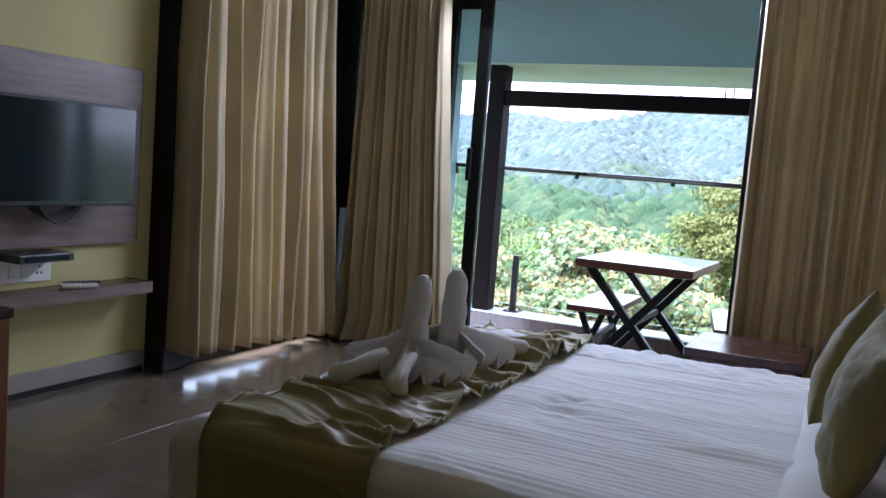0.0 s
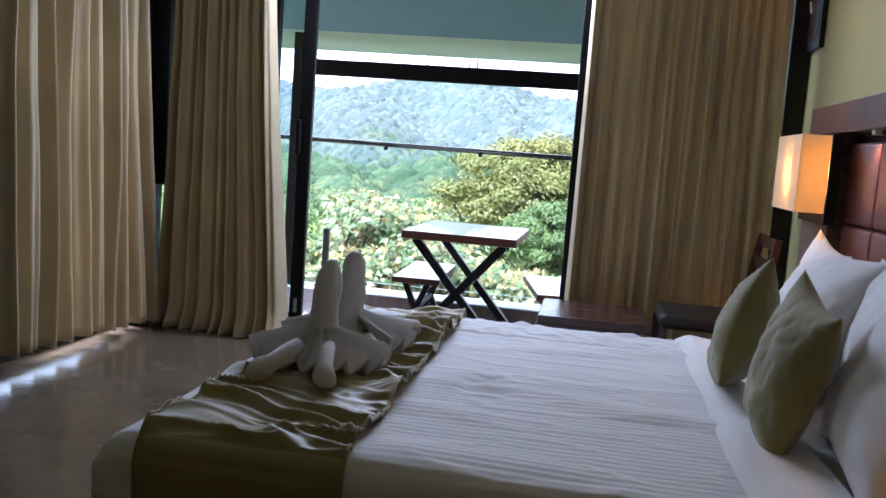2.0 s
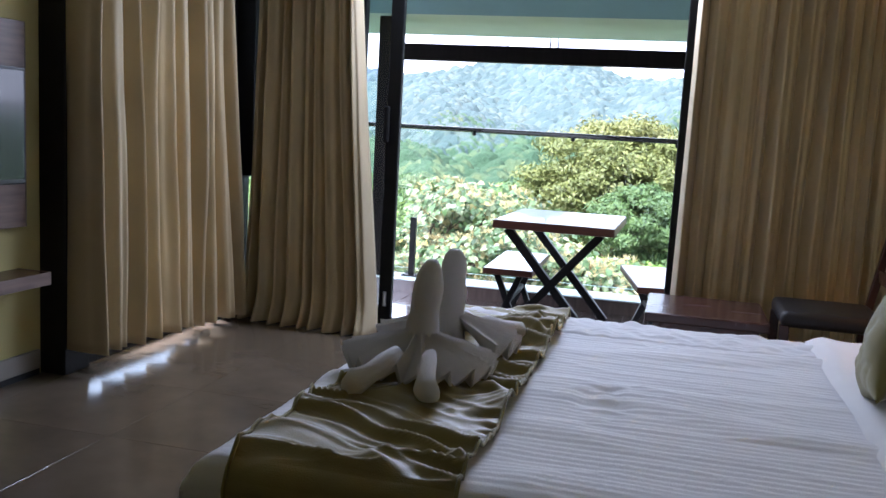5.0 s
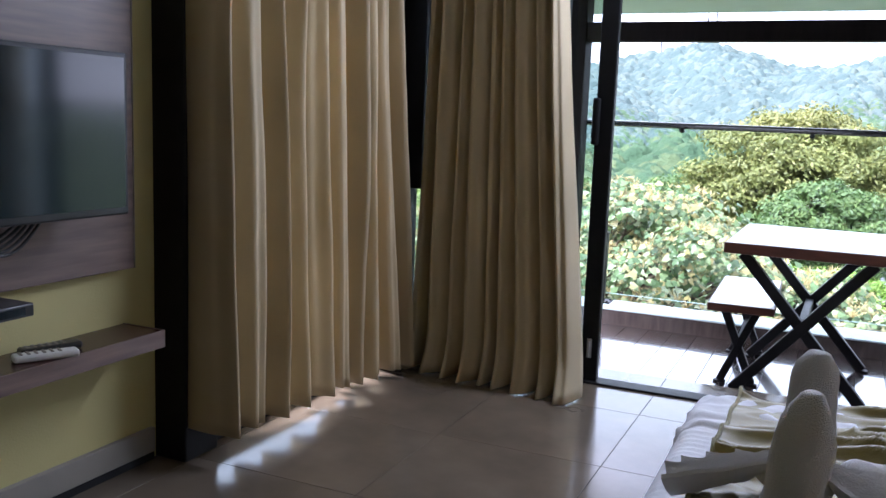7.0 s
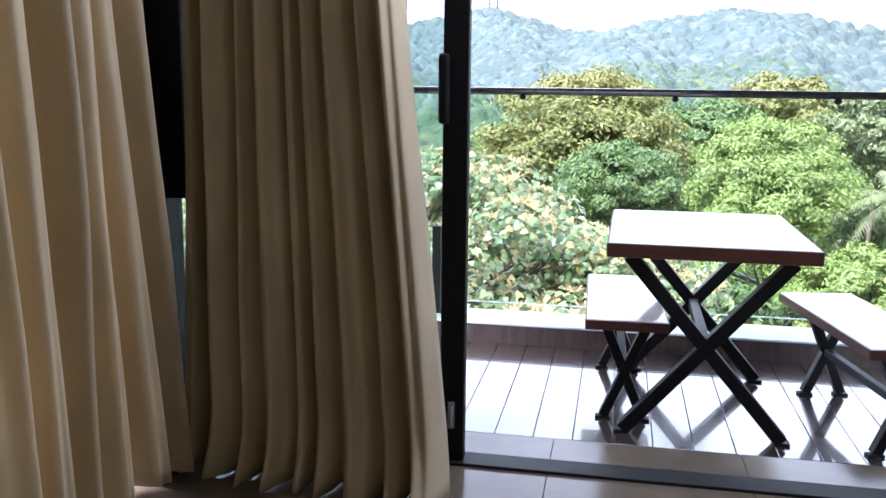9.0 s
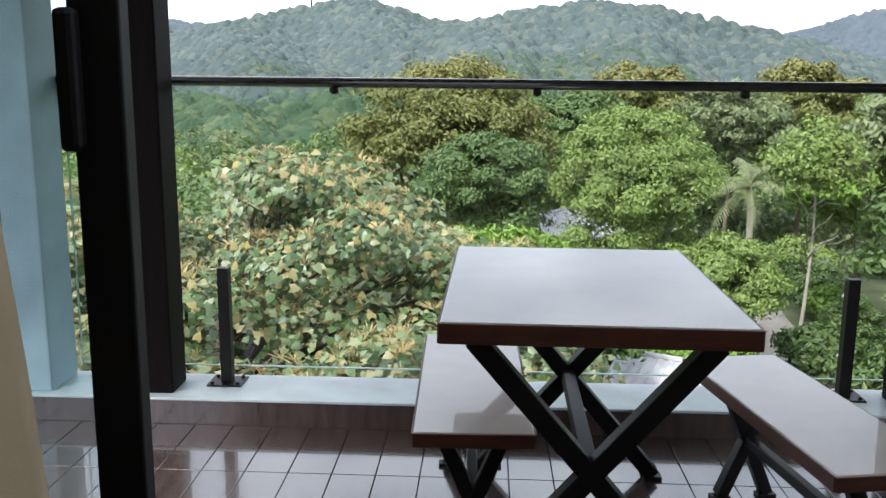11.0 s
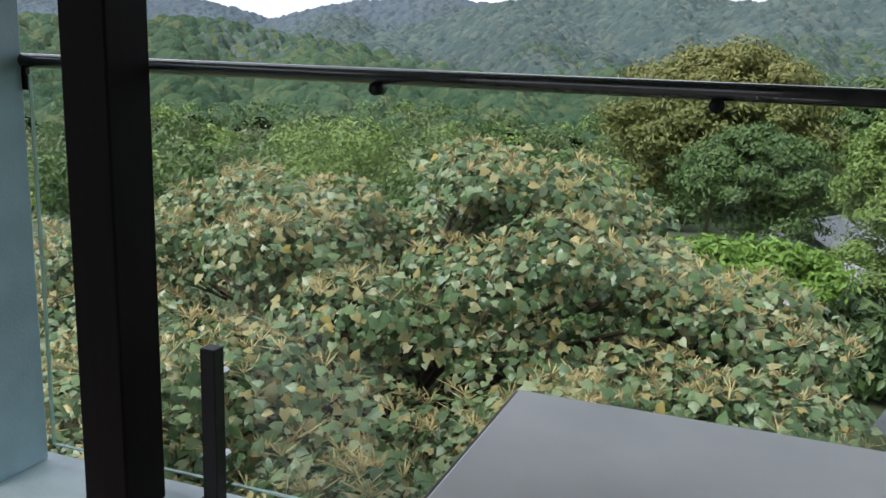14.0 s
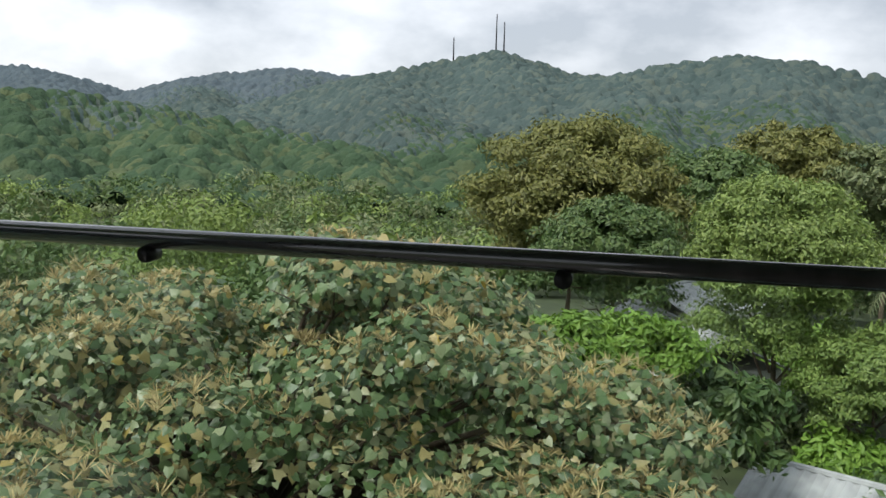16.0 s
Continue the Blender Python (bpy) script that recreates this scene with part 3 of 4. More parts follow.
# pillows leaning against the headboard: local y is thickness, turned to face the foot of the bed
def pillow(m, w, h, t, material, label, cat, seed):
    return solo(cat.replace(" ", "_"), cushion(w, h, t, seed), material, label, cat, smooth=True, m=m)


pillow(pose(0.66, 2.52, 0.715, 24, 0, 84), 0.74, 0.54, 0.23, LINEN, "large white cotton pillow leaning on the headboard", "pillow", 1)
pillow(pose(0.68, 3.45, 0.715, 24, 0, 92), 0.74, 0.54, 0.23, LINEN, "white cotton pillow leaning on the headboard", "pillow", 2)
pillow(pose(0.76, 2.95, 0.76, 14, 6, 90), 0.62, 0.46, 0.15, LINEN, "white pillow standing behind the others", "pillow", 3)
pillow(pose(0.77, 3.85, 0.74, 12, -6, 88), 0.55, 0.44, 0.15, LINEN, "white pillow with peaked corners at the back", "pillow", 4)
pillow(pose(0.41, 3.20, 0.69, 16, 18, 82), 0.40, 0.42, 0.17, OLIVEV, "olive velvet scatter cushion standing on a corner", "cushion", 5)
pillow(pose(0.44, 2.68, 0.69, 12, -12, 92), 0.36, 0.45, 0.16, OLIVEV, "olive velvet scatter cushion in front of the white pillow", "cushion", 6)


# folded towels
def towel(m, lean, seed, label):
    ob = thing("folded_towel", m, label, "towel", "folded towels on the bed")
    rnd = random.Random(seed)
    def fan(u, v):
        a = radians(-205 + 230 * u)
        pleat = abs(((u * 13) % 1) * 2 - 1)
        r = 0.03 + (0.185 + 0.014 * math.sin(u * 9 + seed) + 0.018 * pleat) * v
        z = 0.135 - 0.095 * v ** 0.8 + (pleat - 0.5) * 0.055 * v ** 0.7
        a += 0.10 * v * (pleat - 0.5)
        wob = 0.010 * noise.noise(Vector((u * 8, v * 3, seed)))
        return (r * math.cos(a), r * 0.82 * math.sin(a), max(0.004, z + wob))
    f = part("fan", grid_surface(78, 10, fan), TOWEL, ob)
    s = f.modifiers.new("thickness", "SOLIDIFY")
    s.thickness, s.offset = 0.009, 1
    pts, rad = [], []
    for k in range(15):
        v = k / 14
        pts.append((lean * v ** 1.6, 0.012 * v, 0.03 + 0.295 * v))
        rad.append((0.050 - 0.012 * v) * (1, 1, 1, 1, 1, 1, 1, 1, 1, 1, 1, 1, 0.97, 0.82, 0.45)[k] * (1 + 0.05 * math.sin(17 * v + seed)))
    nb = tube(pts, rad, 18)
    for vv in nb.verts:
        vv.co += 0.006 * noise.noise_vector(vv.co * 22 + Vector((seed, 0, 0)))
    part("neck", nb, TOWEL, ob, smooth=True)
    for sx, turn in ((-0.055, 0.06), (0.05, -0.03)):
        pts = [(sx * 0.8, -0.10, 0.075), (sx, -0.17, 0.065), (sx - turn * 0.5, -0.23, 0.048), (sx - turn, -0.275, 0.036), (sx - turn * 1.2, -0.30, 0.03)]
        fb = tube(pts, [0.022, 0.029, 0.027, 0.034, 0.018], 18)
        for vv in fb.verts:
            vv.co += 0.012 * noise.noise_vector(vv.co * 20 + Vector((seed, 3, 0)))
        part("rolled_end", fb, TOWEL, ob, smooth=True)
    return ob


towel(pose(-0.885, 2.93, 0.497, 0, 0, 4), 0.018, 2, "white terry towel folded into a fan with upright roll")
towel(pose(-0.875, 3.22, 0.497, 0, 0, 166), -0.012, 5, "white terry towel fan folded to face the other towel")

# ---- headboard, lamps, picture ----
hb = thing("headboard", pose(0, 0, 0), "walnut framed headboard with oxblood leather panels on the wall", "headboard")
part("top_rail", box((0.85, 1.62, 1.37), (RX, 4.60, 1.492), 0.004), WALNUTH, hb)
part("side_panel", box((0.86, 4.16, 0.05), (RX, 4.60, 1.37), 0.004), WALNUT, hb)
part("side_panel", box((0.86, 1.62, 0.05), (RX, 2.06, 1.37), 0.004), WALNUT, hb)
part("backing", box((0.935, 2.06, 0.05), (RX, 4.16, 1.37)), BLACK, hb)
for k in range(5):
    for z0, z1 in ((0.46, 0.70), (0.705, 1.01), (1.015, 1.33)):
        y0 = 2.16 + 0.385 * k
        part("leather_panel", box((0.895, y0 + 0.002, z0), (0.94, y0 + 0.383, z1), 0.018, segs=4), LEATHER, hb, smooth=True)
part("spot_lamp", tube([(0.89, 3.72, 1.352), (0.89, 3.72, 1.37)], 0.025, 14), CHROME, hb)
for y in (4.04, 1.73):
    lamp = thing("wall_lamp", pose(0, y, 0), "cream box shaped wall lamp glowing warm beside the headboard", "lamp", "bedside wall lamps")
    for lo, hi in (((0.70, 0, 1.045), (0.704, 0.45, 1.355)), ((0.704, 0, 1.045), (0.812, 0.004, 1.355)), ((0.704, 0.446, 1.045), (0.812, 0.45, 1.355))):
        part("shade_panel", box(lo, hi), SHADE, lamp)
    part("back_plate", box((0.815, 0.0, 1.0), (0.857, 0.45, 1.36), 0.003), BLACK, lamp)
    part("bulb", tube([(0.76, 0.2, 1.14), (0.76, 0.2, 1.17), (0.76, 0.2, 1.22), (0.76, 0.2, 1.25)], [0.012, 0.028, 0.028, 0.008], 12),
         mat("warm_bulb", (0.9, 0.7, 0.4), 0.5, 0.02, emit=((1.0, 0.43, 0.09), 14.0 if y > 3 else 24.0)), lamp, smooth=True)
spot_data = bpy.data.lights.new("headboard_spot", "SPOT")
spot_data.energy, spot_data.color, spot_data.spot_size, spot_data.shadow_soft_size = 0.35, (1.0, 0.6, 0.28), radians(75), 0.02
spot = new("headboard_spot", spot_data)
spot.matrix_world = look((0.875, 3.72, 1.345), (0.90, 3.72, 0.7))
pic = thing("picture", pose(0, 0, 0), "dark framed picture with pale line drawing on the wall", "picture")
part("frame", box((RX - 0.028, 5.14, 1.845), (RX, 5.69, 2.42), 0.006), BLACK, pic)
part("print", box((RX - 0.032, 5.19, 1.90), (RX - 0.0285, 5.64, 2.37)), DWOOD, pic)
for y0, y1, z in ((5.34, 5.44, 2.12), (5.36, 5.47, 2.05), (5.39, 5.50, 2.20)):
    part("pale_stroke", tube([(RX - 0.034, y0, z), (RX - 0.034, (y0 + y1) / 2, z + 0.08), (RX - 0.034, y1, z + 0.02)], 0.006, 6), WPLAST, pic)

# ---- side furniture by the window ----
ct = thing("low_table", pose(0, 0, 0), "low dark polished wooden table before the curtain", "table")
part("tabletop", box((-0.31, 4.62, 0.375), (0.235, 5.17, 0.42), 0.008), DWOOD, ct)
part("apron", box((-0.27, 4.66, 0.29), (0.195, 5.13, 0.375), 0.004), DWOOD, ct)
for x in (-0.25, 0.175):
    for y in (4.68, 5.11):
        part("leg", box((x - 0.025, y - 0.025, 0), (x + 0.025, y + 0.025, 0.30), 0.004), DWOOD, ct)
ch = thing("side_chair", pose(0, 0, 0), "dark wooden chair with black leather seat by the curtain", "chair")
part("seat", box((0.28, 4.68, 0.40), (0.72, 5.12, 0.475), 0.03, segs=4), BLEATHER, ch, smooth=True)
for x in (0.30, 0.70):
    for y in (4.70, 5.10):
        part("leg", box((x - 0.02, y - 0.02, 0), (x + 0.02, y + 0.02, 0.41), 0.004), DWOOD, ch)
for y in (4.70, 5.10):
    part("back_post", beam((0.71, y, 0.41), (0.79, y, 0.88), 0.035, 0.035), DWOOD, ch)
for z, x in ((0.62, 0.746), (0.74, 0.766), (0.85, 0.785)):
    part("back_slat", box((x - 0.01, 4.72, z - 0.03), (x + 0.01, 5.08, z + 0.03), 0.004), DWOOD, ch)

# ---- television wall ----
panel = thing("tv_panel", pose(0, 0, 0), "grey brown laminate panel mounted behind the television", "wall panel")
part("board", box((LX, 2.35, 0.682), (LX + 0.036, 3.733, 1.54), 0.003), WALNUT, panel)
part("edge_band", box((LX, 3.733, 0.682), (LX + 0.038, 3.736, 1.54)), SKIRT, panel, "pale laminate edge strip")
part("wall_bracket", box((LX + 0.036, 3.0, 1.0), (LX + 0.05, 3.25, 1.2), 0.003), STEEL, panel)
tv = thing("television", pose(0, 0, 0), "flat black television switched off on the wall panel", "television")
part("housing", box((LX + 0.038, 2.9, 0.95), (LX + 0.14, 3.35, 1.25), 0.01), PLASTIC, tv)
part("bezel", box((LX + 0.14, 2.72, 0.882), (LX + 0.186, 3.56, 1.342), 0.006), PLASTIC, tv)
part("screen", box((LX + 0.1865, 2.735, 0.905), (LX + 0.1885, 3.545, 1.328)), SCREEN, tv)
cab = thing("cable_bundle", pose(0, 0, 0), "looped black cables hanging under the television", "cable")
for k in range(5):
    pts = [(LX + 0.09 + 0.008 * k, 3.02 + 0.25 * s + 0.01 * k, 0.885 - (0.055 + 0.008 * k) * math.sin(math.pi * s)) for s in [i / 14 for i in range(15)]]
    part("cable", tube(pts, 0.005, 6), PLASTIC, cab, smooth=True)
shelf = thing("wall_shelf", pose(0, 0, 0), "grey brown laminate wall shelf under the television", "shelf")
part("board", box((LX, 1.9, 0.447), (-2.761, 3.716, 0.498), 0.002), DWOOD, shelf, "dark shelf surface")
part("front_edge", box((-2.761, 1.9, 0.445), (-2.757, 3.718, 0.50)), WALNUT, shelf)
part("end_cap", box((LX, 3.716, 0.445), (-2.757, 3.719, 0.50)), WALNUT, shelf)
sb = thing("set_top_box", pose(0, 0, 0), "small black set-top box fixed under the panel", "media box")
part("case", box((LX + 0.001, 2.96, 0.632), (LX + 0.15, 3.25, 0.668), 0.004), PLASTIC, sb)
part("front_strip", box((LX + 0.1505, 2.99, 0.64), (LX + 0.153, 3.22, 0.66)), SCREEN, sb)
sw = thing("socket_plate", pose(0, 0, 0), "white wall plate with switches and a socket", "socket")
part("plate", box((LX, 2.86, 0.525), (LX + 0.012, 3.245, 0.632), 0.004), WPLAST, sw)
for k in range(4):
    y = 2.90 + 0.06 * k
    part("switch", box((LX + 0.012, y, 0.55), (LX + 0.017, y + 0.042, 0.608), 0.003), WPLAST, sw)
for y, z in ((3.18, 0.595), (3.168, 0.565), (3.192, 0.565)):
    part("socket_hole", tube([(LX + 0.012, y, z), (LX + 0.0135, y, z)], 0.005, 10), PLASTIC, sw)
for m, material, label in ((pose(-2.80, 3.30, 0.50, 0, 0, 62), WPLAST, "white remote control on the wall shelf"),
                           (pose(-2.85, 3.36, 0.50, 0, 0, 70), PLASTIC, "black remote control on the wall shelf")):
    rc = thing("remote_control", m, label, "remote")
    part("case", box((-0.085, -0.023, 0), (0.085, 0.023, 0.020), 0.007), material, rc)
    for i in range(6):
        for j in (-0.012, 0, 0.012):
            part("button", box((-0.065 + 0.02 * i - 0.004, j - 0.003, 0.020), (-0.065 + 0.02 * i + 0.004, j + 0.003, 0.0225)), SKIRT, rc)

# chair at the desk side
dc = thing("desk_chair", pose(-1.735, 2.12, 0), "orange brown wooden chair with a woven cream seat pad", "chair")
for x, y, h in ((-0.03, -0.03, 0.66), (-0.03, -0.43, 0.66), (-0.43, -0.03, 0.42), (-0.43, -0.43, 0.42)):
    part("leg", box((x - 0.02, y - 0.02, 0), (x + 0.02, y + 0.02, h), 0.004), CHAIRW, dc)
part("back_rail", box((-0.055, -0.46, 0.66), (-0.005, 0.0, 0.69), 0.006), DWOOD, dc)
part("back_slat", box((-0.04, -0.41, 0.52), (-0.022, -0.05, 0.60), 0.004), CHAIRW, dc)
part("seat_pad", box((-0.47, -0.47, 0.37), (-0.052, 0.015, 0.43), 0.025, segs=4), LINEN, dc, "woven cream seat pad", smooth=True)


# ---- picnic set on the balcony ----
def cross_legs(parent, x0, x1, y, top, w, h):
    part("leg", beam((x0, y, 0.012), (x1, y, top), w, h), STEEL, parent)
    part("leg", beam((x1, y + 0.001, 0.012), (x0, y + 0.001, top), w * 0.97, h), STEEL, parent)
    for x in (x0, x1):
        part("foot", box((x - 0.033, y - w / 2, 0), (x + 0.033, y + w / 2, 0.012), 0.003), STEEL, parent)


def trestle(name, m, w, length, height, thick, bar, label, cat, group=""):
    ob = thing(name, m, label, cat, group)
    part("top", box((-w / 2, 0, height - thick), (w / 2, length, height), 0.004), TABLEW, ob, "greyish brown glossy board top")
    e = 0.006
    part("edge_band", box((-w / 2 - 0.002, -e, height - thick + 0.002), (w / 2 + 0.002, 0, height - 0.003), 0.002), TABLEE, ob, "red brown board edge")
    part("edge_band", box((-w / 2 - 0.002, length, height - thick + 0.002), (w / 2 + 0.002, length + e, height - 0.003), 0.002), TABLEE, ob)
    for s in (-1, 1):
        part("edge_band", box((s * w / 2, 0.0, height - thick + 0.002), (s * (w / 2 + e), length, height - 0.003), 0.002), TABLEE, ob)
    for y in (0.07, length - 0.17):
        cross_legs(ob, -w / 2 + 0.085, w / 2 - 0.085, y, height - thick, bar, bar)
    part("stretcher", beam((0, 0.07, (height - thick) / 2 + 0.01), (0, length - 0.17, (height - thick) / 2 + 0.01), bar * 0.8, bar * 0.8), STEEL, ob)
    return ob


trestle("picnic_table", pose(-0.985, 6.345, BZ, 0, 0, -0.8), 0.80, 1.05, 0.805, 0.058, 0.055, "balcony table with brown board top and black crossed legs", "table")
bl = trestle("bench", pose(-1.295, 6.49, BZ, 0, 0, 1.5), 0.335, 0.96, 0.453, 0.045, 0.042, "balcony bench with brown board top and black crossed legs", "bench", "benches at the picnic table")
copy_thing(bl, pose(-0.235, 6.31, BZ, 0, 0, 10))


# ---- outside: slope, road, houses ----
def smooth(a, b, x):
    t = min(1, max(0, (x - a) / (b - a)))
    return t * t * (3 - 2 * t)


def ground(x, y):
    dx, dy = x + 1, y - 6
    r = math.hypot(dx, dy)
    deg = math.degrees(math.atan2(dx, max(dy, 1e-6))) if dy > 0 else 90
    near = -4.2 - 3.8 * smooth(6, 24, r) - 8.0 * smooth(38, 110, r)
    return near + 0.25 * noise.noise(Vector((x * 0.15, y * 0.15, 0)))


rings = [3, 6, 9, 12, 15, 18, 22, 26, 30, 35, 40, 48, 58, 70, 85, 105, 130, 155, 180, 250, 400, 700, 1300, 2200, 3500]
gv, gf, N = [], [], 180
for r in rings:
    for k in range(N):
        a = 2 * math.pi * k / N
        x, y = -1 + r * math.sin(a), 6 + r * math.cos(a)
        z = ground(x, y) if math.cos(a) > -0.05 or r < 150 else -12.0
        gv.append((x, y, z))
for i in range(len(rings) - 1):
    for k in range(N):
        gf.append((i * N + k, (i + 1) * N + k, (i + 1) * N + (k + 1) % N, i * N + (k + 1) % N))
gf.append(tuple(range(N)))
tagged(new("ground", raw_mesh("ground", gv, gf, SOIL, True)), "green hillside falling to a valley and rising to forested ridges", "ground", kind="structure")


def lane_x(y):
    u = (y - 19) / 26
    return 7.1 + 1.2 * math.sin(u * 2.4) + 2.6 * u * u


def road_fn(u, v):
    y = 19 + 26 * u
    x = lane_x(y) + (v - 0.5) * (2.2 + 0.2 * math.sin(u * 15))
    return (x, y, ground(x, y) + 0.06)


solo("road", grid_surface(40, 6, road_fn), ROADM, "narrow dusty grey lane between shrubs", "road", smooth=True, kind="structure")


def house(m, w, l, wall_h, rise, label):
    ob = thing("house", m, label, "house", "houses below the balcony")
    part("wall", box((-w / 2 + 0.3, -l / 2 + 0.3, -2.5), (w / 2 - 0.3, l / 2 - 0.3, wall_h)), HWALL, ob)
    for s in (-1, 1):
        def fn(u, v, s=s):
            x = s * (w / 2) * u
            corr = 0.025 * math.sin(v * l / 0.28 * 2 * math.pi)
            return (x, -l / 2 + v * l, wall_h + rise * (1 - u) + corr)
        rf = part("roof", grid_surface(4, int(l / 0.07), fn), ROOF, ob)
        md = rf.modifiers.new("thickness", "SOLIDIFY")
        md.thickness = 0.03
    part("ridge_cap", tube([(0, -l / 2, wall_h + rise + 0.02), (0, l / 2, wall_h + rise + 0.02)], 0.09, 8), ROOF, ob)
    for s in (-1, 1):
        part("window", box((s * (w / 2 - 0.3) - 0.03, -0.6, wall_h - 1.3), (s * (w / 2 - 0.3) + 0.03, 0.6, wall_h - 0.4), 0.01), SCREEN, ob)
    return ob


house(pose(3.7, 25.2, -7.6, 0, 0, 62), 2.6, 3.4, 1.6, 0.5, "low house with pale grey corrugated roof among trees")
house(pose(0.9, 35.5, -8.0, 0, 0, 25), 4.6, 6.5, 2.6, 1.0, "house with weathered grey roof behind trees")
house(pose(2.2, 48.0, -9.5, 0, 0, -30), 5.0, 7.0, 3.2, 1.2, "far white house with grey roof in the trees")


# ---- trees ----
def leaf_cloud(name, centres, sizes, normals, material, rs, long=1.6, heart=False):
    """Many small leaf blades: one bent blade of two quads each, or a broad heart-shaped one."""
    n = len(centres)
    nrm = normals / np.linalg.norm(normals, axis=1, keepdims=True)
    ref = rs.normal(size=(n, 3))
    u = np.cross(nrm, ref)
    u /= np.linalg.norm(u, axis=1, keepdims=True)
    v = np.cross(nrm, u)
    s = sizes[:, None]
    if heart:
        prof = [(-0.10, 0.0, 0.02), (-0.30, 0.42, -0.05), (0.25, 0.50, -0.07), (1.0, 0.0, -0.16), (0.25, -0.50, -0.07), (-0.30, -0.42, -0.05)]
        faces = [(0, 1, 2, 3), (0, 3, 4, 5)]
    else:
        prof = [(-0.5 * long, 0, -0.06), (0, 0.32, 0.0), (0.5 * long, 0, -0.10), (0, -0.32, 0.0)]
        faces = [(0, 1, 2, 3)]
    k = len(prof)
    verts = np.empty((n, k, 3))
    for i, (a, b, c) in enumerate(prof):
        verts[:, i] = centres + s * (a * u + b * v + c * nrm)
    base = (np.arange(n) * k)[:, None]
    allf = np.concatenate([base + np.array(f)[None] for f in faces])
    return raw_mesh(name, verts.reshape(-1, 3), allf, material)


def crown_points(rs, radii, clumps, per, clump_r, low=-0.55):
    """Leaves in round clumps set over an uneven crown; denser on each clump's outer, upper side."""
    cs, ns = [], []
    for _ in range(clumps):
        d = rs.normal(size=3)
        d /= np.linalg.norm(d)
        d[2] = abs(d[2]) if rs.rand() < 0.72 else max(d[2], low)
        rad = rs.uniform(0.62, 1.0) if rs.rand() < 0.8 else rs.uniform(0.2, 0.6)
        c = d * np.array(radii) * rad
        cr = clump_r * rs.uniform(0.65, 1.3)
        q = rs.normal(size=(per, 3))
        q /= np.linalg.norm(q, axis=1, keepdims=True)
        q[:, 2] = np.where(rs.rand(per) < 0.7, np.abs(q[:, 2]), q[:, 2])
        rr = cr * rs.uniform(0.35, 1.2, size=(per, 1)) * np.array([[1.0, 1.0, 0.72]])
        cs.append(c + q * rr)
        ns.append(q + rs.normal(size=(per, 3)) * 0.45 + d * 0.3)
    return np.concatenate(cs), np.concatenate(ns)


def tree(x, y, crown_z, radii, leaf, material, clumps, per, seed, label, clump_r=None, bark=None, lean=0.0, name="tree", cat="tree", group="trees below the balcony"):
    rs = np.random.RandomState(seed)
    base = ground(x, y) - 0.1
    ob = thing(name, pose(x, y, base), label, cat, group)
    h = crown_z - base
    stem = 0.45 if name == "shrub" else 1.0
    pts = [(lean * h * t * t + 0.15 * math.sin(3 * t + seed), 0.12 * math.sin(2 * t + 2 * seed), h * t * stem) for t in [i / 7 for i in range(8)]]
    r0 = 0.035 * max(h, 3) * (0.55 if bark is None else 0.32)
    bm = tube(pts, [r0 * (1.15 - 0.8 * i / 7) for i in range(8)], 9)
    part("trunk", bm, bark or BARK, ob, smooth=True)
    limbs = bmesh.new()
    for _ in range(9):
        t = rs.uniform(0.5, 1.0)
        s = Vector((lean * h * t * t, 0, h * t * stem))
        a, e = rs.uniform(0, 6.28), rs.uniform(0.1, 0.9)
        d = Vector((math.cos(a) * radii[0] * 0.75, math.sin(a) * radii[1] * 0.75, e * radii[2] * 0.8))
        tube([s, s + d * 0.4 + Vector((0, 0, 0.1 * radii[2])), s + d * 0.75, s + d], [r0 * 0.42, r0 * 0.28, r0 * 0.17, r0 * 0.06], 6, limbs)
    part("limbs", limbs, bark or BARK, ob, smooth=True)
    c, n = crown_points(rs, radii, clumps, per, clump_r or 0.34 * min(radii))
    c[:, 0] += lean * h
    c[:, 2] += h
    sizes = leaf * rs.uniform(0.6, 1.35, size=len(c))
    crown = new("crown", leaf_cloud("crown", c, sizes, n, material, rs))
    crown.parent = ob
    tagged(crown, kind="stuff")
    return ob


tree(-3.1, 45, -2.0, (4.9, 4.5, 3.9), 0.15, LEAF_OLIVE, 240, 330, 11, "broad tree with olive gold rounded crown", clump_r=0.85)
tree(-1.3, 35, -2.7, (2.3, 2.3, 2.0), 0.12, LEAF_DARK, 110, 320, 12, "deep green round tree before the olive one", clump_r=0.55)
tree(3.1, 30.6, -2.6, (2.5, 2.4, 3.1), 0.085, LEAF_LIGHT, 210, 420, 13, "tall feathery light green tree with thin leaves", clump_r=0.55)
tree(5.3, 28.6, -4.6, (1.9, 1.8, 1.6), 0.085, LEAF_LIGHT, 110, 360, 14, "lower feathery light green tree beside the lane", clump_r=0.42)
tree(-2.0, 21.7, -2.6, (0.95, 0.9, 0.8), 0.11, LEAF_LIME, 36, 260, 15, "small lime green tree below the balcony", clump_r=0.36)
tree(-0.5, 23.5, -3.0, (1.1, 1.0, 0.9), 0.11, LEAF_LIME, 38, 260, 16, "bright lime young tree below the balcony", clump_r=0.4)
tree(1.0, 24.5, -4.3, (1.5, 1.3, 1.1), 0.17, LEAF_DARK, 32, 160, 17, "green tree standing in front of the roofs", clump_r=0.5)
tree(9.3, 33.2, -1.9, (1.6, 1.6, 2.0), 0.11, LEAF_LIGHT, 60, 130, 18, "slender pale trunked tree by the lane", clump_r=0.6, bark=PBARK)
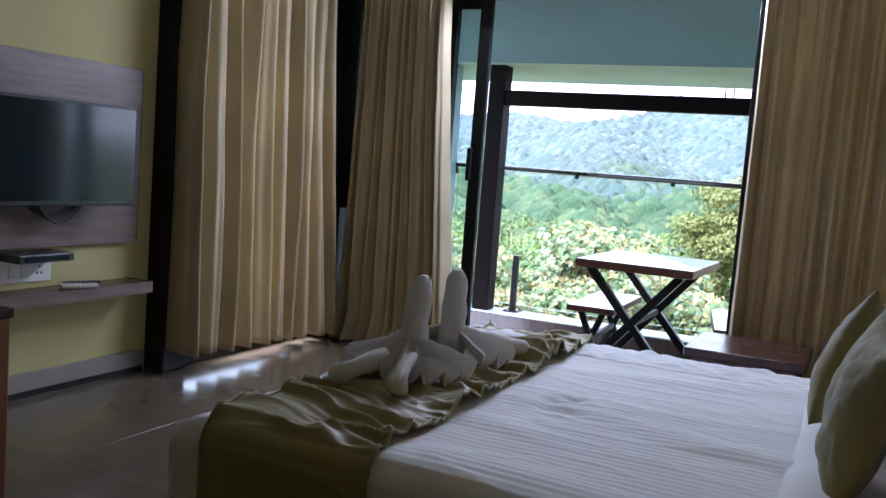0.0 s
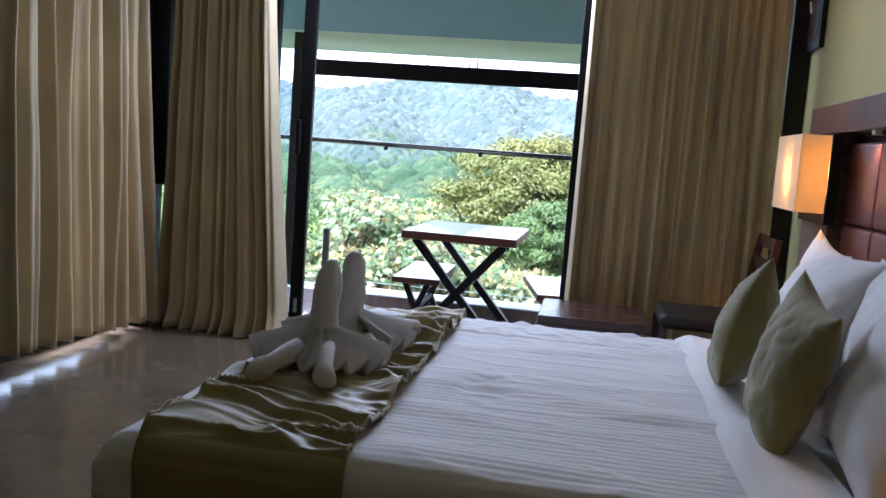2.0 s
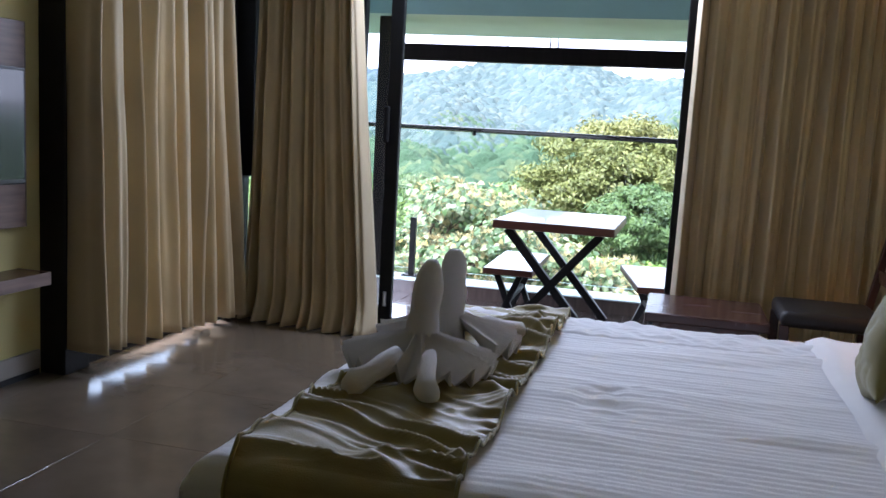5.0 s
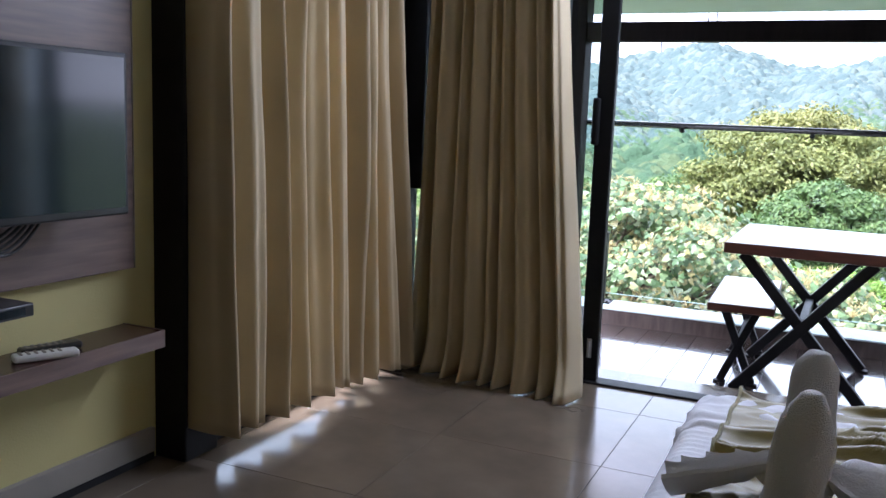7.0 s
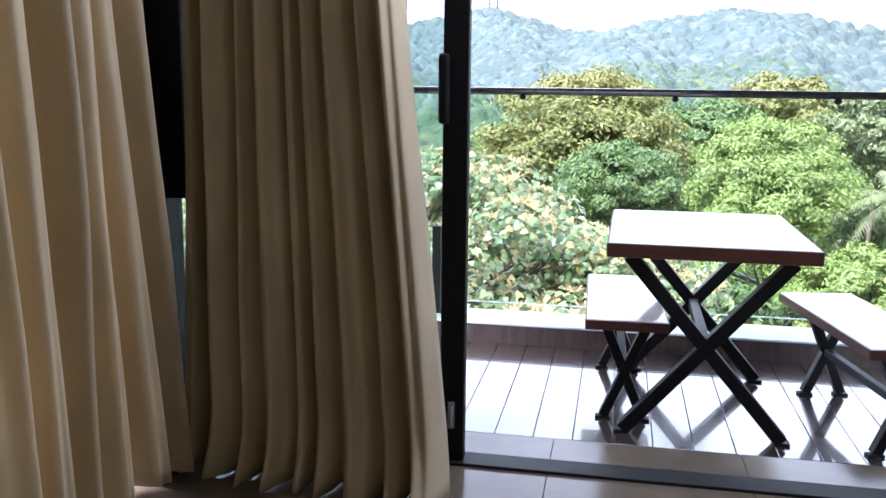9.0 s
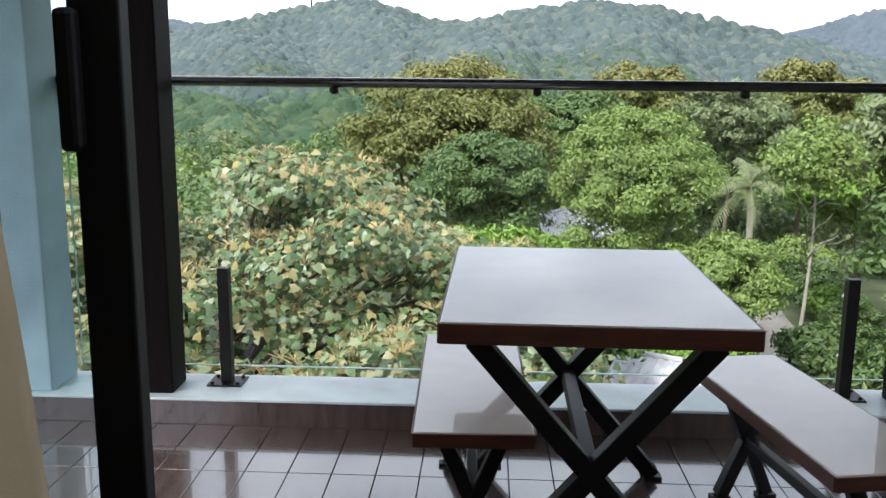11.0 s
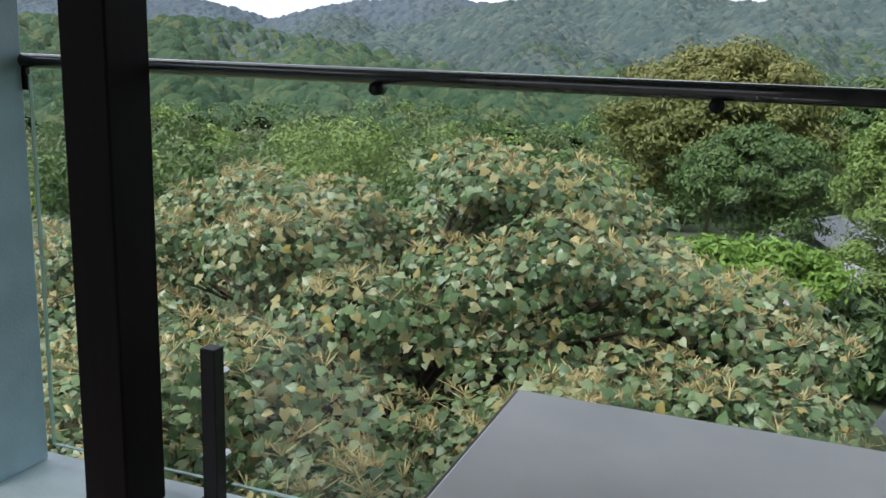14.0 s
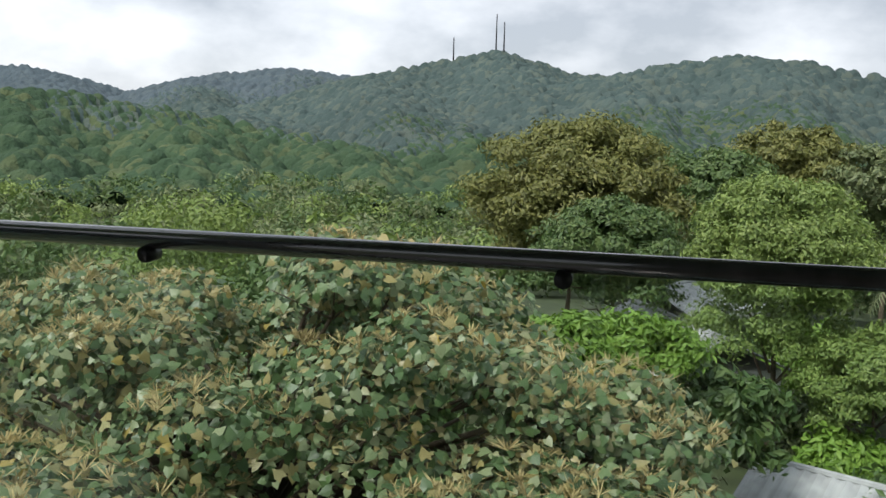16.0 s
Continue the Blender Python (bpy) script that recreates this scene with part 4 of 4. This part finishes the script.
tree(12.6, 34, -1.6, (2.7, 2.5, 2.3), 0.24, LEAF_GREY, 55, 170, 19, "dusty green tree at the far lane side", clump_r=0.8, bark=PBARK)
tree(11.4, 28, -3.8, (2.3, 2.2, 2.4), 0.22, LEAF_DARK, 55, 170, 20, "dark green tree on the lane's edge", clump_r=0.75, bark=PBARK)
for i, (x, y, z, r, mm) in enumerate(((4.5, 62, -2.6, 4.0, LEAF_DARK), (9.5, 66, -1.3, 4.4, LEAF_OLIVE), (14, 60, -2.2, 4.2, LEAF_GREY), (19, 62, -1.4, 4.6, LEAF_OLIVE),
                                      (24, 56, -1.8, 4.2, LEAF_LIGHT), (29, 60, -1.0, 4.8, LEAF_DARK), (17, 48, -4.4, 3.2, LEAF_LIME), (0.5, 68, -3.2, 4.0, LEAF_GREY),
                                      (21, 42, -3.0, 3.0, LEAF_GREY))):
    tree(x, y, z, (r, r, r * 0.85), 0.22, mm, 120, 190, 40 + i, "tree in the wood behind the lane", clump_r=0.8)
for i, (x, y, z, r, mm) in enumerate(((5.0, 25.4, -6.6, 1.15, LEAF_DARK), (4.6, 27.6, -6.4, 1.2, LEAF_LIME), (9.6, 25.4, -6.2, 1.5, LEAF_DARK), (10.3, 22.6, -6.0, 1.6, LEAF_LIME),
                                      (8.9, 30.0, -6.8, 1.1, LEAF_DARK), (6.6, 36.0, -6.4, 1.4, LEAF_LIME), (2.2, 19.5, -6.4, 1.5, LEAF_DARK), (-0.5, 18.5, -5.6, 1.5, LEAF_DARK),
                                      (5.2, 21.5, -7.0, 1.1, LEAF_DARK), (-9.0, 24.0, -6.1, 2.6, LEAF_DARK), (-14.0, 27.0, -5.2, 3.0, LEAF_GREY), (-11.0, 36.0, -5.2, 3.2, LEAF_DARK),
                                      (-19.0, 40.0, -4.6, 3.6, LEAF_LIGHT), (-6.5, 28.0, -6.4, 2.2, LEAF_DARK))):
    tree(x, y, z, (r, r, r * 0.8), 0.17, mm, 30, 170, 60 + i, "leafy green shrub on the slope", clump_r=0.45 * r, name="shrub", cat="shrub", group="shrubs on the slope")


rs = np.random.RandomState(9)
for i in range(46):
    x, y = rs.uniform(1.5, 24), rs.uniform(19, 46)
    if abs(x - lane_x(y)) < 2.6 or (abs(x - 3.7) < 2 and 22 < y < 27):
        continue
    r = rs.uniform(0.9, 1.7)
    tree(x, y, ground(x, y) + 0.75 * r, (r, r, r * 0.8), 0.15, (LEAF_DARK, LEAF_LIME, LEAF_GREY, LEAF_LIGHT)[i % 4], 26, 150, 200 + i, "leafy undergrowth bush near the lane",
         clump_r=0.45 * r, name="shrub", cat="shrub", group="shrubs on the slope")


for i in range(11):
    y = 20.5 + 2.3 * i
    r = rs.uniform(0.75, 1.15)
    x = lane_x(y) + 1.4 + r
    tree(x, y, ground(x, y) + 0.8 * r, (r, r * 1.2, r * 0.9), 0.11, (LEAF_DARK, LEAF_LIME, LEAF_DARK)[i % 3], 40, 170, 300 + i, "leafy hedge shrub at the lane's edge",
         clump_r=0.36 * r, name="shrub", cat="shrub", group="shrubs on the slope")


# coconut palm
def palm(x, y, top):
    base = ground(x, y) - 0.1
    ob = thing("palm", pose(x, y, base), "coconut palm with drooping grey green fronds", "palm")
    h = top - base
    part("trunk", tube([(0.1 * math.sin(t * 3), 0, h * t) for t in [i / 6 for i in range(7)]], [0.17 - 0.01 * i for i in range(7)], 9), PBARK, ob, smooth=True)
    rs = random.Random(4)
    for k in range(17):
        a = 2 * math.pi * k / 17 + rs.uniform(-0.15, 0.15)
        up = rs.choice((1.35, 1.0, 0.6, 0.25, -0.1))
        ln = rs.uniform(1.9, 2.5)
        bm = bmesh.new()
        spine = []
        for i in range(13):
            t = i / 12
            out = ln * t * math.cos(up) + 0.35 * t * t * ln * max(0, math.sin(up))
            spine.append(Vector((math.cos(a) * out, math.sin(a) * out, h + ln * t * math.sin(up) - ln * 0.55 * t * t)))
        tube(spine, [0.03 - 0.002 * i for i in range(13)], 5, bm)
        for i in range(1, 12):
            for f in (0, 0.5):
                p = spine[i].lerp(spine[i + 1], f)
                d = (spine[i + 1] - spine[i]).normalized()
                sd = d.cross(Vector((0, 0, 1))).normalized()
                for s in (-1, 1):
                    q = p + sd * s * 0.42 * math.sin(math.pi * (i + f + 1.5) / 15) + d * 0.18 - Vector((0, 0, 0.22))
                    w = d * 0.035
                    bm.faces.new([bm.verts.new(c) for c in (p - w, p + w, q)])
        part("frond", bm, PALML, ob)
    return ob


palm(9.2, 39.5, -2.75)


# broad-leaved tree close to the balcony
def broad_tree(x, y):
    rs = np.random.RandomState(77)
    base = ground(x, y) - 0.1
    ob = thing("broad_leaved_tree", pose(x, y, base), "spreading broad-leaved tree with tan flower plumes near the balcony", "tree")
    for k in range(3):
        a = 2.1 * k
        pts = [(0.25 * math.cos(a) * (1 + 4 * t), 0.25 * math.sin(a) * (1 + 4 * t), 2.6 * t) for t in [i / 6 for i in range(7)]]
        part("trunk", tube(pts, [0.12 - 0.012 * i for i in range(7)], 8), BARK, ob, smooth=True)
    mounds = []
    for _ in range(104):
        a, q = rs.uniform(0, 6.283), math.sqrt(rs.rand())
        mx, my = 4.7 * q * math.cos(a), 3.5 * q * math.sin(a)
        mz = 4.30 - 1.7 * q ** 2 - 0.20 * (my < 0) * abs(my) + rs.uniform(-0.75, 0.45)
        mounds.append((mx, my, mz, rs.uniform(0.4, 0.85)))
    for _ in range(46):
        a = rs.uniform(3.0, 6.4)
        mounds.append((rs.uniform(2.6, 4.5) * math.cos(a), rs.uniform(2.2, 3.5) * math.sin(a), rs.uniform(0.4, 2.9), rs.uniform(0.6, 0.9)))
    for _ in range(34):
        mounds.append((rs.uniform(-2.8, 3.4), rs.uniform(-3.6, -2.0), rs.uniform(0.6, 3.3), rs.uniform(0.5, 0.85)))
    limbs = bmesh.new()
    for mx, my, mz, mr in mounds:
        tube([(mx * 0.15, my * 0.15, 1.2 + 0.25 * mz), (mx * 0.5, my * 0.5, 0.35 + 0.72 * mz), (mx * 0.85, my * 0.85, mz - 0.15), (mx, my, mz)], [0.05, 0.035, 0.02, 0.008], 5, limbs)
        for _ in range(4):
            d = rs.normal(size=3) * 0.45 * mr
            tube([(mx * 0.8, my * 0.8, mz - 0.3), (mx + d[0], my + d[1], mz + abs(d[2]) * 0.5)], [0.012, 0.004], 4, limbs)
    part("limbs", limbs, BARK, ob, smooth=True)
    cs, ns, tips = [], [], []
    for mx, my, mz, mr in mounds:
        k = int(400 * mr / 0.75)
        q = rs.normal(size=(k, 3))
        q /= np.linalg.norm(q, axis=1, keepdims=True)
        q[:, 2] = np.where(rs.rand(k) < 0.82, np.abs(q[:, 2]), q[:, 2])
        rr = mr * rs.uniform(0.45, 1.22, size=(k, 1))
        cs.append(np.array([mx, my, mz]) + q * rr * np.array([1.05, 1.05, 0.62]))
        ns.append(q * 0.8 + np.array([0, -0.35, 0.45]) + rs.normal(size=(k, 3)) * 0.38)
        for _ in range(20):
            p = rs.normal(size=3)
            p /= np.linalg.norm(p)
            p[2] = abs(p[2]) + 0.4
            tips.append(np.array([mx, my, mz]) + p / np.linalg.norm(p) * mr * np.array([0.9, 0.9, 0.62]))
    c, n = np.concatenate(cs), np.concatenate(ns)
    sizes = 0.080 * rs.uniform(0.6, 1.35, size=len(c))
    near = np.argsort(c[:, 1] - 0.5 * c[:, 2])[:240]
    rest = np.setdiff1d(np.arange(len(c)), near)
    crown = new("crown", leaf_cloud("crown", c[rest], sizes[rest], n[rest], BIGLEAF, rs, heart=True))
    crown.parent = ob
    tagged(crown, kind="stuff")
    shapes = [leaf_cloud("leaf", np.zeros((1, 3)), np.array([s]), np.array([[0.1, -0.3, 0.9]]), BIGLEAF, rs, heart=True) for s in (0.06, 0.075, 0.09, 0.10)]
    for i in near:
        lf = new("leaf", shapes[i % 4])
        lf.parent = ob
        lf.matrix_basis = pose(*c[i], rs.uniform(-50, 30), rs.uniform(-35, 35), rs.uniform(0, 360))
    pl = bmesh.new()
    for tpt in tips:
        for _ in range(12):
            d = rs.normal(size=3) * 0.08
            a = Vector(tpt)
            b = a + Vector((d[0], d[1], 0.04 + 0.08 * rs.rand()))
            w = Vector((rs.normal(), rs.normal(), 0)).normalized() * 0.007
            mid = a.lerp(b, 0.6)
            v = [pl.verts.new(p) for p in (a - w * 0.4, a + w * 0.4, mid + w, b, mid - w)]
            pl.faces.new(v)
    tagged(part("flower_plumes", pl, PLUME, ob, "tan feathery flower plumes"), kind="stuff")
    return ob


broad_tree(-4.6, 14.2)


# ---- forest on the hills ----
# each ridge: distance, where its slope begins, bearing and height in degrees seen from the balcony
RIDGES = [
    (330, 190, [(-60, 1.0), (-38, 1.1), (-34, 1.2), (-29, 0.3), (-23.7, -0.5), (-18, -1.6), (-10, -3), (60, -3)]),
    (520, 230, [(-60, -3), (-18, -2), (-12, 0.3), (-8, 2.0), (-3, 3.1), (2, 4.1), (6.2, 4.8), (10.5, 4.3), (15.8, 3.1), (22, 1.4), (27.5, 0.1), (60, -1)]),
    (660, 260, [(-60, -1), (-26, 0.6), (-19, 2.7), (-14, 3.8), (-8.3, 5.0), (-3.4, 3.6), (2, 3.4), (8, 2.8), (20, 1.0), (60, 0)]),
    (860, 500, [(-60, 0.4), (-34, 0.8), (-31, 1.8), (-27, 2.9), (-22, 3.6), (-17, 3.1), (-8, 2.5), (60, 0)]),
    (1150, 800, [(-60, 2.5), (-45, 2.4), (-37, 3.1), (-33.5, 2.4), (-31, 1.8), (-26, 1), (0, 1), (14, 2), (18.7, 3.0), (22, 4.0), (27, 4.5), (60, 3.5)]),
]


def hill_height(deg, r):
    """Height of the bare hills at bearings and distances (arrays)."""
    z = np.full(r.shape, -16.5)
    for far, start, line in RIDGES:
        top = 1.3 + far * np.tan(np.radians(np.interp(deg, [p[0] for p in line], [p[1] for p in line])))
        wave = 1 + 0.05 * np.sin(deg * 0.35 + far) + 0.03 * np.sin(deg * 0.9 + 2 * far)
        t = np.clip((r - start * wave) / (far - start * wave), 0, 1)
        front = -16.5 + (top + 16.5) * (0.6 * t + 0.4 * t * t) + 0.014 * far * np.sin(deg * 0.6 + r * 0.009 + far) * t * (1 - t) * 3
        z = np.maximum(z, np.where(r > far, top - (r - far) * 0.4, front))
    return z


def crowns_over(x, y, cell, seed):
    """Height of a closed cover of round tree crowns, one to a cell of an uneven lattice."""
    out = np.zeros(x.shape)
    cx, cy = np.floor(x / cell), np.floor(y / cell)
    for i in (-1, 0, 1):
        for j in (-1, 0, 1):
            a, b = cx + i, cy + j
            h = np.sin(a * 127.1 + b * 311.7 + seed) * 43758.5453
            h1 = h - np.floor(h)
            h = np.sin(a * 269.5 + b * 183.3 + seed) * 24634.6345
            h2 = h - np.floor(h)
            h = np.sin(a * 73.7 + b * 419.2 + seed) * 14375.964
            h3 = h - np.floor(h)
            d2 = ((x - (a + h1) * cell) ** 2 + (y - (b + h2) * cell) ** 2) / (cell * (0.5 + 0.45 * h3)) ** 2
            out = np.maximum(out, cell * (0.25 + 0.75 * h3) * np.sqrt(np.clip(1 - d2, 0, 1)))
    return out


def hills():
    degs = np.linspace(-47, 33, 780)
    dist = np.exp(np.linspace(math.log(176), math.log(1190), 600))
    deg, r = np.meshgrid(degs, dist)
    x, y = -1 + r * np.sin(np.radians(deg)), 6 + r * np.cos(np.radians(deg))
    z = hill_height(deg, r) + 1.0 * crowns_over(x, y, 5.2, 1.0) + 0.5 * crowns_over(x + 31, y + 17, 2.6, 5.0)
    verts = np.stack([x, y, z], axis=-1).reshape(-1, 3)
    n, k = r.shape
    idx = np.arange(n * k).reshape(n, k)
    faces = np.stack([idx[:-1, :-1], idx[1:, :-1], idx[1:, 1:], idx[:-1, 1:]], axis=-1).reshape(-1, 4)
    me = bpy.data.meshes.new("hills")
    me.vertices.add(len(verts))
    me.vertices.foreach_set("co", verts.ravel())
    me.loops.add(faces.size)
    me.loops.foreach_set("vertex_index", faces.ravel().astype(np.int32))
    me.polygons.add(len(faces))
    me.polygons.foreach_set("loop_start", np.arange(0, faces.size, 4, dtype=np.int32))
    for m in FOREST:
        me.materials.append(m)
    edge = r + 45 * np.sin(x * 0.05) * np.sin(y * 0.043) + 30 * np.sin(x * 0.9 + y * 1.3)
    # Distance bands choose how much haze tint the forest colour carries.
    haze_zone = np.where(edge < 350, 0, np.where(edge < 760, 1, 2))[:-1, :-1].ravel()
    me.polygons.foreach_set("material_index", haze_zone.astype(np.int32))
    me.polygons.foreach_set("use_smooth", np.ones(len(faces), dtype=bool))
    me.update(calc_edges=True)
    me.validate()
    return tagged(new("hills", me), "forested green hills rising in ridges behind the valley, tinted bluer with distance for haze", "hills", kind="structure")


hills()


def valley_wood(count, r0, r1, material, seed, label):
    """Crowns of many leaves on the valley floor, too many to count."""
    rs = np.random.RandomState(seed)
    cs, ns, ss = [], [], []
    for _ in range(count):
        r = math.exp(rs.uniform(math.log(r0), math.log(r1)))
        a = radians(rs.uniform(-46, 32))
        x, y = -1 + r * math.sin(a), 6 + r * math.cos(a)
        w = rs.uniform(1.2, 2.9) * (0.8 + r / 260)
        for _ in range(7):
            o = rs.normal(size=3) * np.array([0.45, 0.45, 0.3]) * w
            q = rs.normal(size=(26, 3))
            q /= np.linalg.norm(q, axis=1, keepdims=True)
            q[:, 2] = np.abs(q[:, 2])
            cs.append(np.array([x, y, ground(x, y) + 0.8 * w]) + o + q * w * 0.52)
            ns.append(q + rs.normal(size=(26, 3)) * 0.35)
            ss.append(rs.uniform(0.22, 0.42, 26) * w * 0.5)
    me = leaf_cloud("valley_wood", np.concatenate(cs), np.concatenate(ss), np.concatenate(ns), material, rs)
    return tagged(new("valley_wood", me), label, "forest", kind="stuff")


for k, (m, count) in enumerate(((LEAF_DARK, 620), (LEAF_GREY, 420), (LEAF_LIGHT, 260))):
    valley_wood(count, 60, 215, m, 90 + k, ("deep green wood on the valley floor", "dusty green wood on the valley floor", "light green wood on the valley floor")[k])
for deg, h in ((-11.2, 20), (-8.5, 30), (-8.0, 25)):
    x, y = -1 + 655 * math.sin(radians(deg)), 6 + 655 * math.cos(radians(deg))
    z = float(hill_height(np.array([deg]), np.array([655.0]))[0])
    solo("radio_mast", tube([(x, y, z - 1), (x, y, z + h)], [0.7, 0.35], 6), STEEL, "thin grey radio mast on the hill top", "mast")

# ---- floor tiles, last ----
size = 0.63
shared = {}
for i in range(-3, 6):
    for j in range(-12, 2):
        x0, y0 = -1.54 + size * i, 5.18 + size * (j - 1)
        lo = (max(x0, LX + 0.003), max(y0, BACK + 0.003))
        hi = (min(x0 + size, RX - 0.003), min(y0 + size, 5.80))
        if hi[0] - lo[0] < 0.02 or hi[1] - lo[1] < 0.02:
            continue
        w, l = round(hi[0] - lo[0], 3), round(hi[1] - lo[1], 3)
        if (w, l) not in shared:
            shared[w, l] = mesh_of("tile", box((0.0012, 0.0012, -0.006), (w - 0.0012, l - 0.0012, 0.0), 0.0006, segs=1), TILE)
        tl = new("tile", shared[w, l])
        tl.parent = floor
        tl.location = (lo[0], lo[1], 0)
for i in range(-16, 16):
    for j in range(-1, 2):
        x0 = -1.815 + 0.16 * i
        y0 = 7.17 - 0.9 * (1 - j) + (0.0 if i % 2 == 0 else 0.0)
        lo, hi = max(y0, 5.802), min(y0 + 0.9, 7.598)
        if hi - lo < 0.02:
            continue
        l = round(hi - lo, 3)
        if ("deck", l) not in shared:
            shared["deck", l] = mesh_of("tile", box((0.0015, 0.0015, -0.006), (0.1585, l - 0.0015, 0.0), 0.0015, segs=1), DECK)
        tl = new("tile", shared["deck", l])
        tl.parent = deck
        tl.location = (x0, lo, BZ)
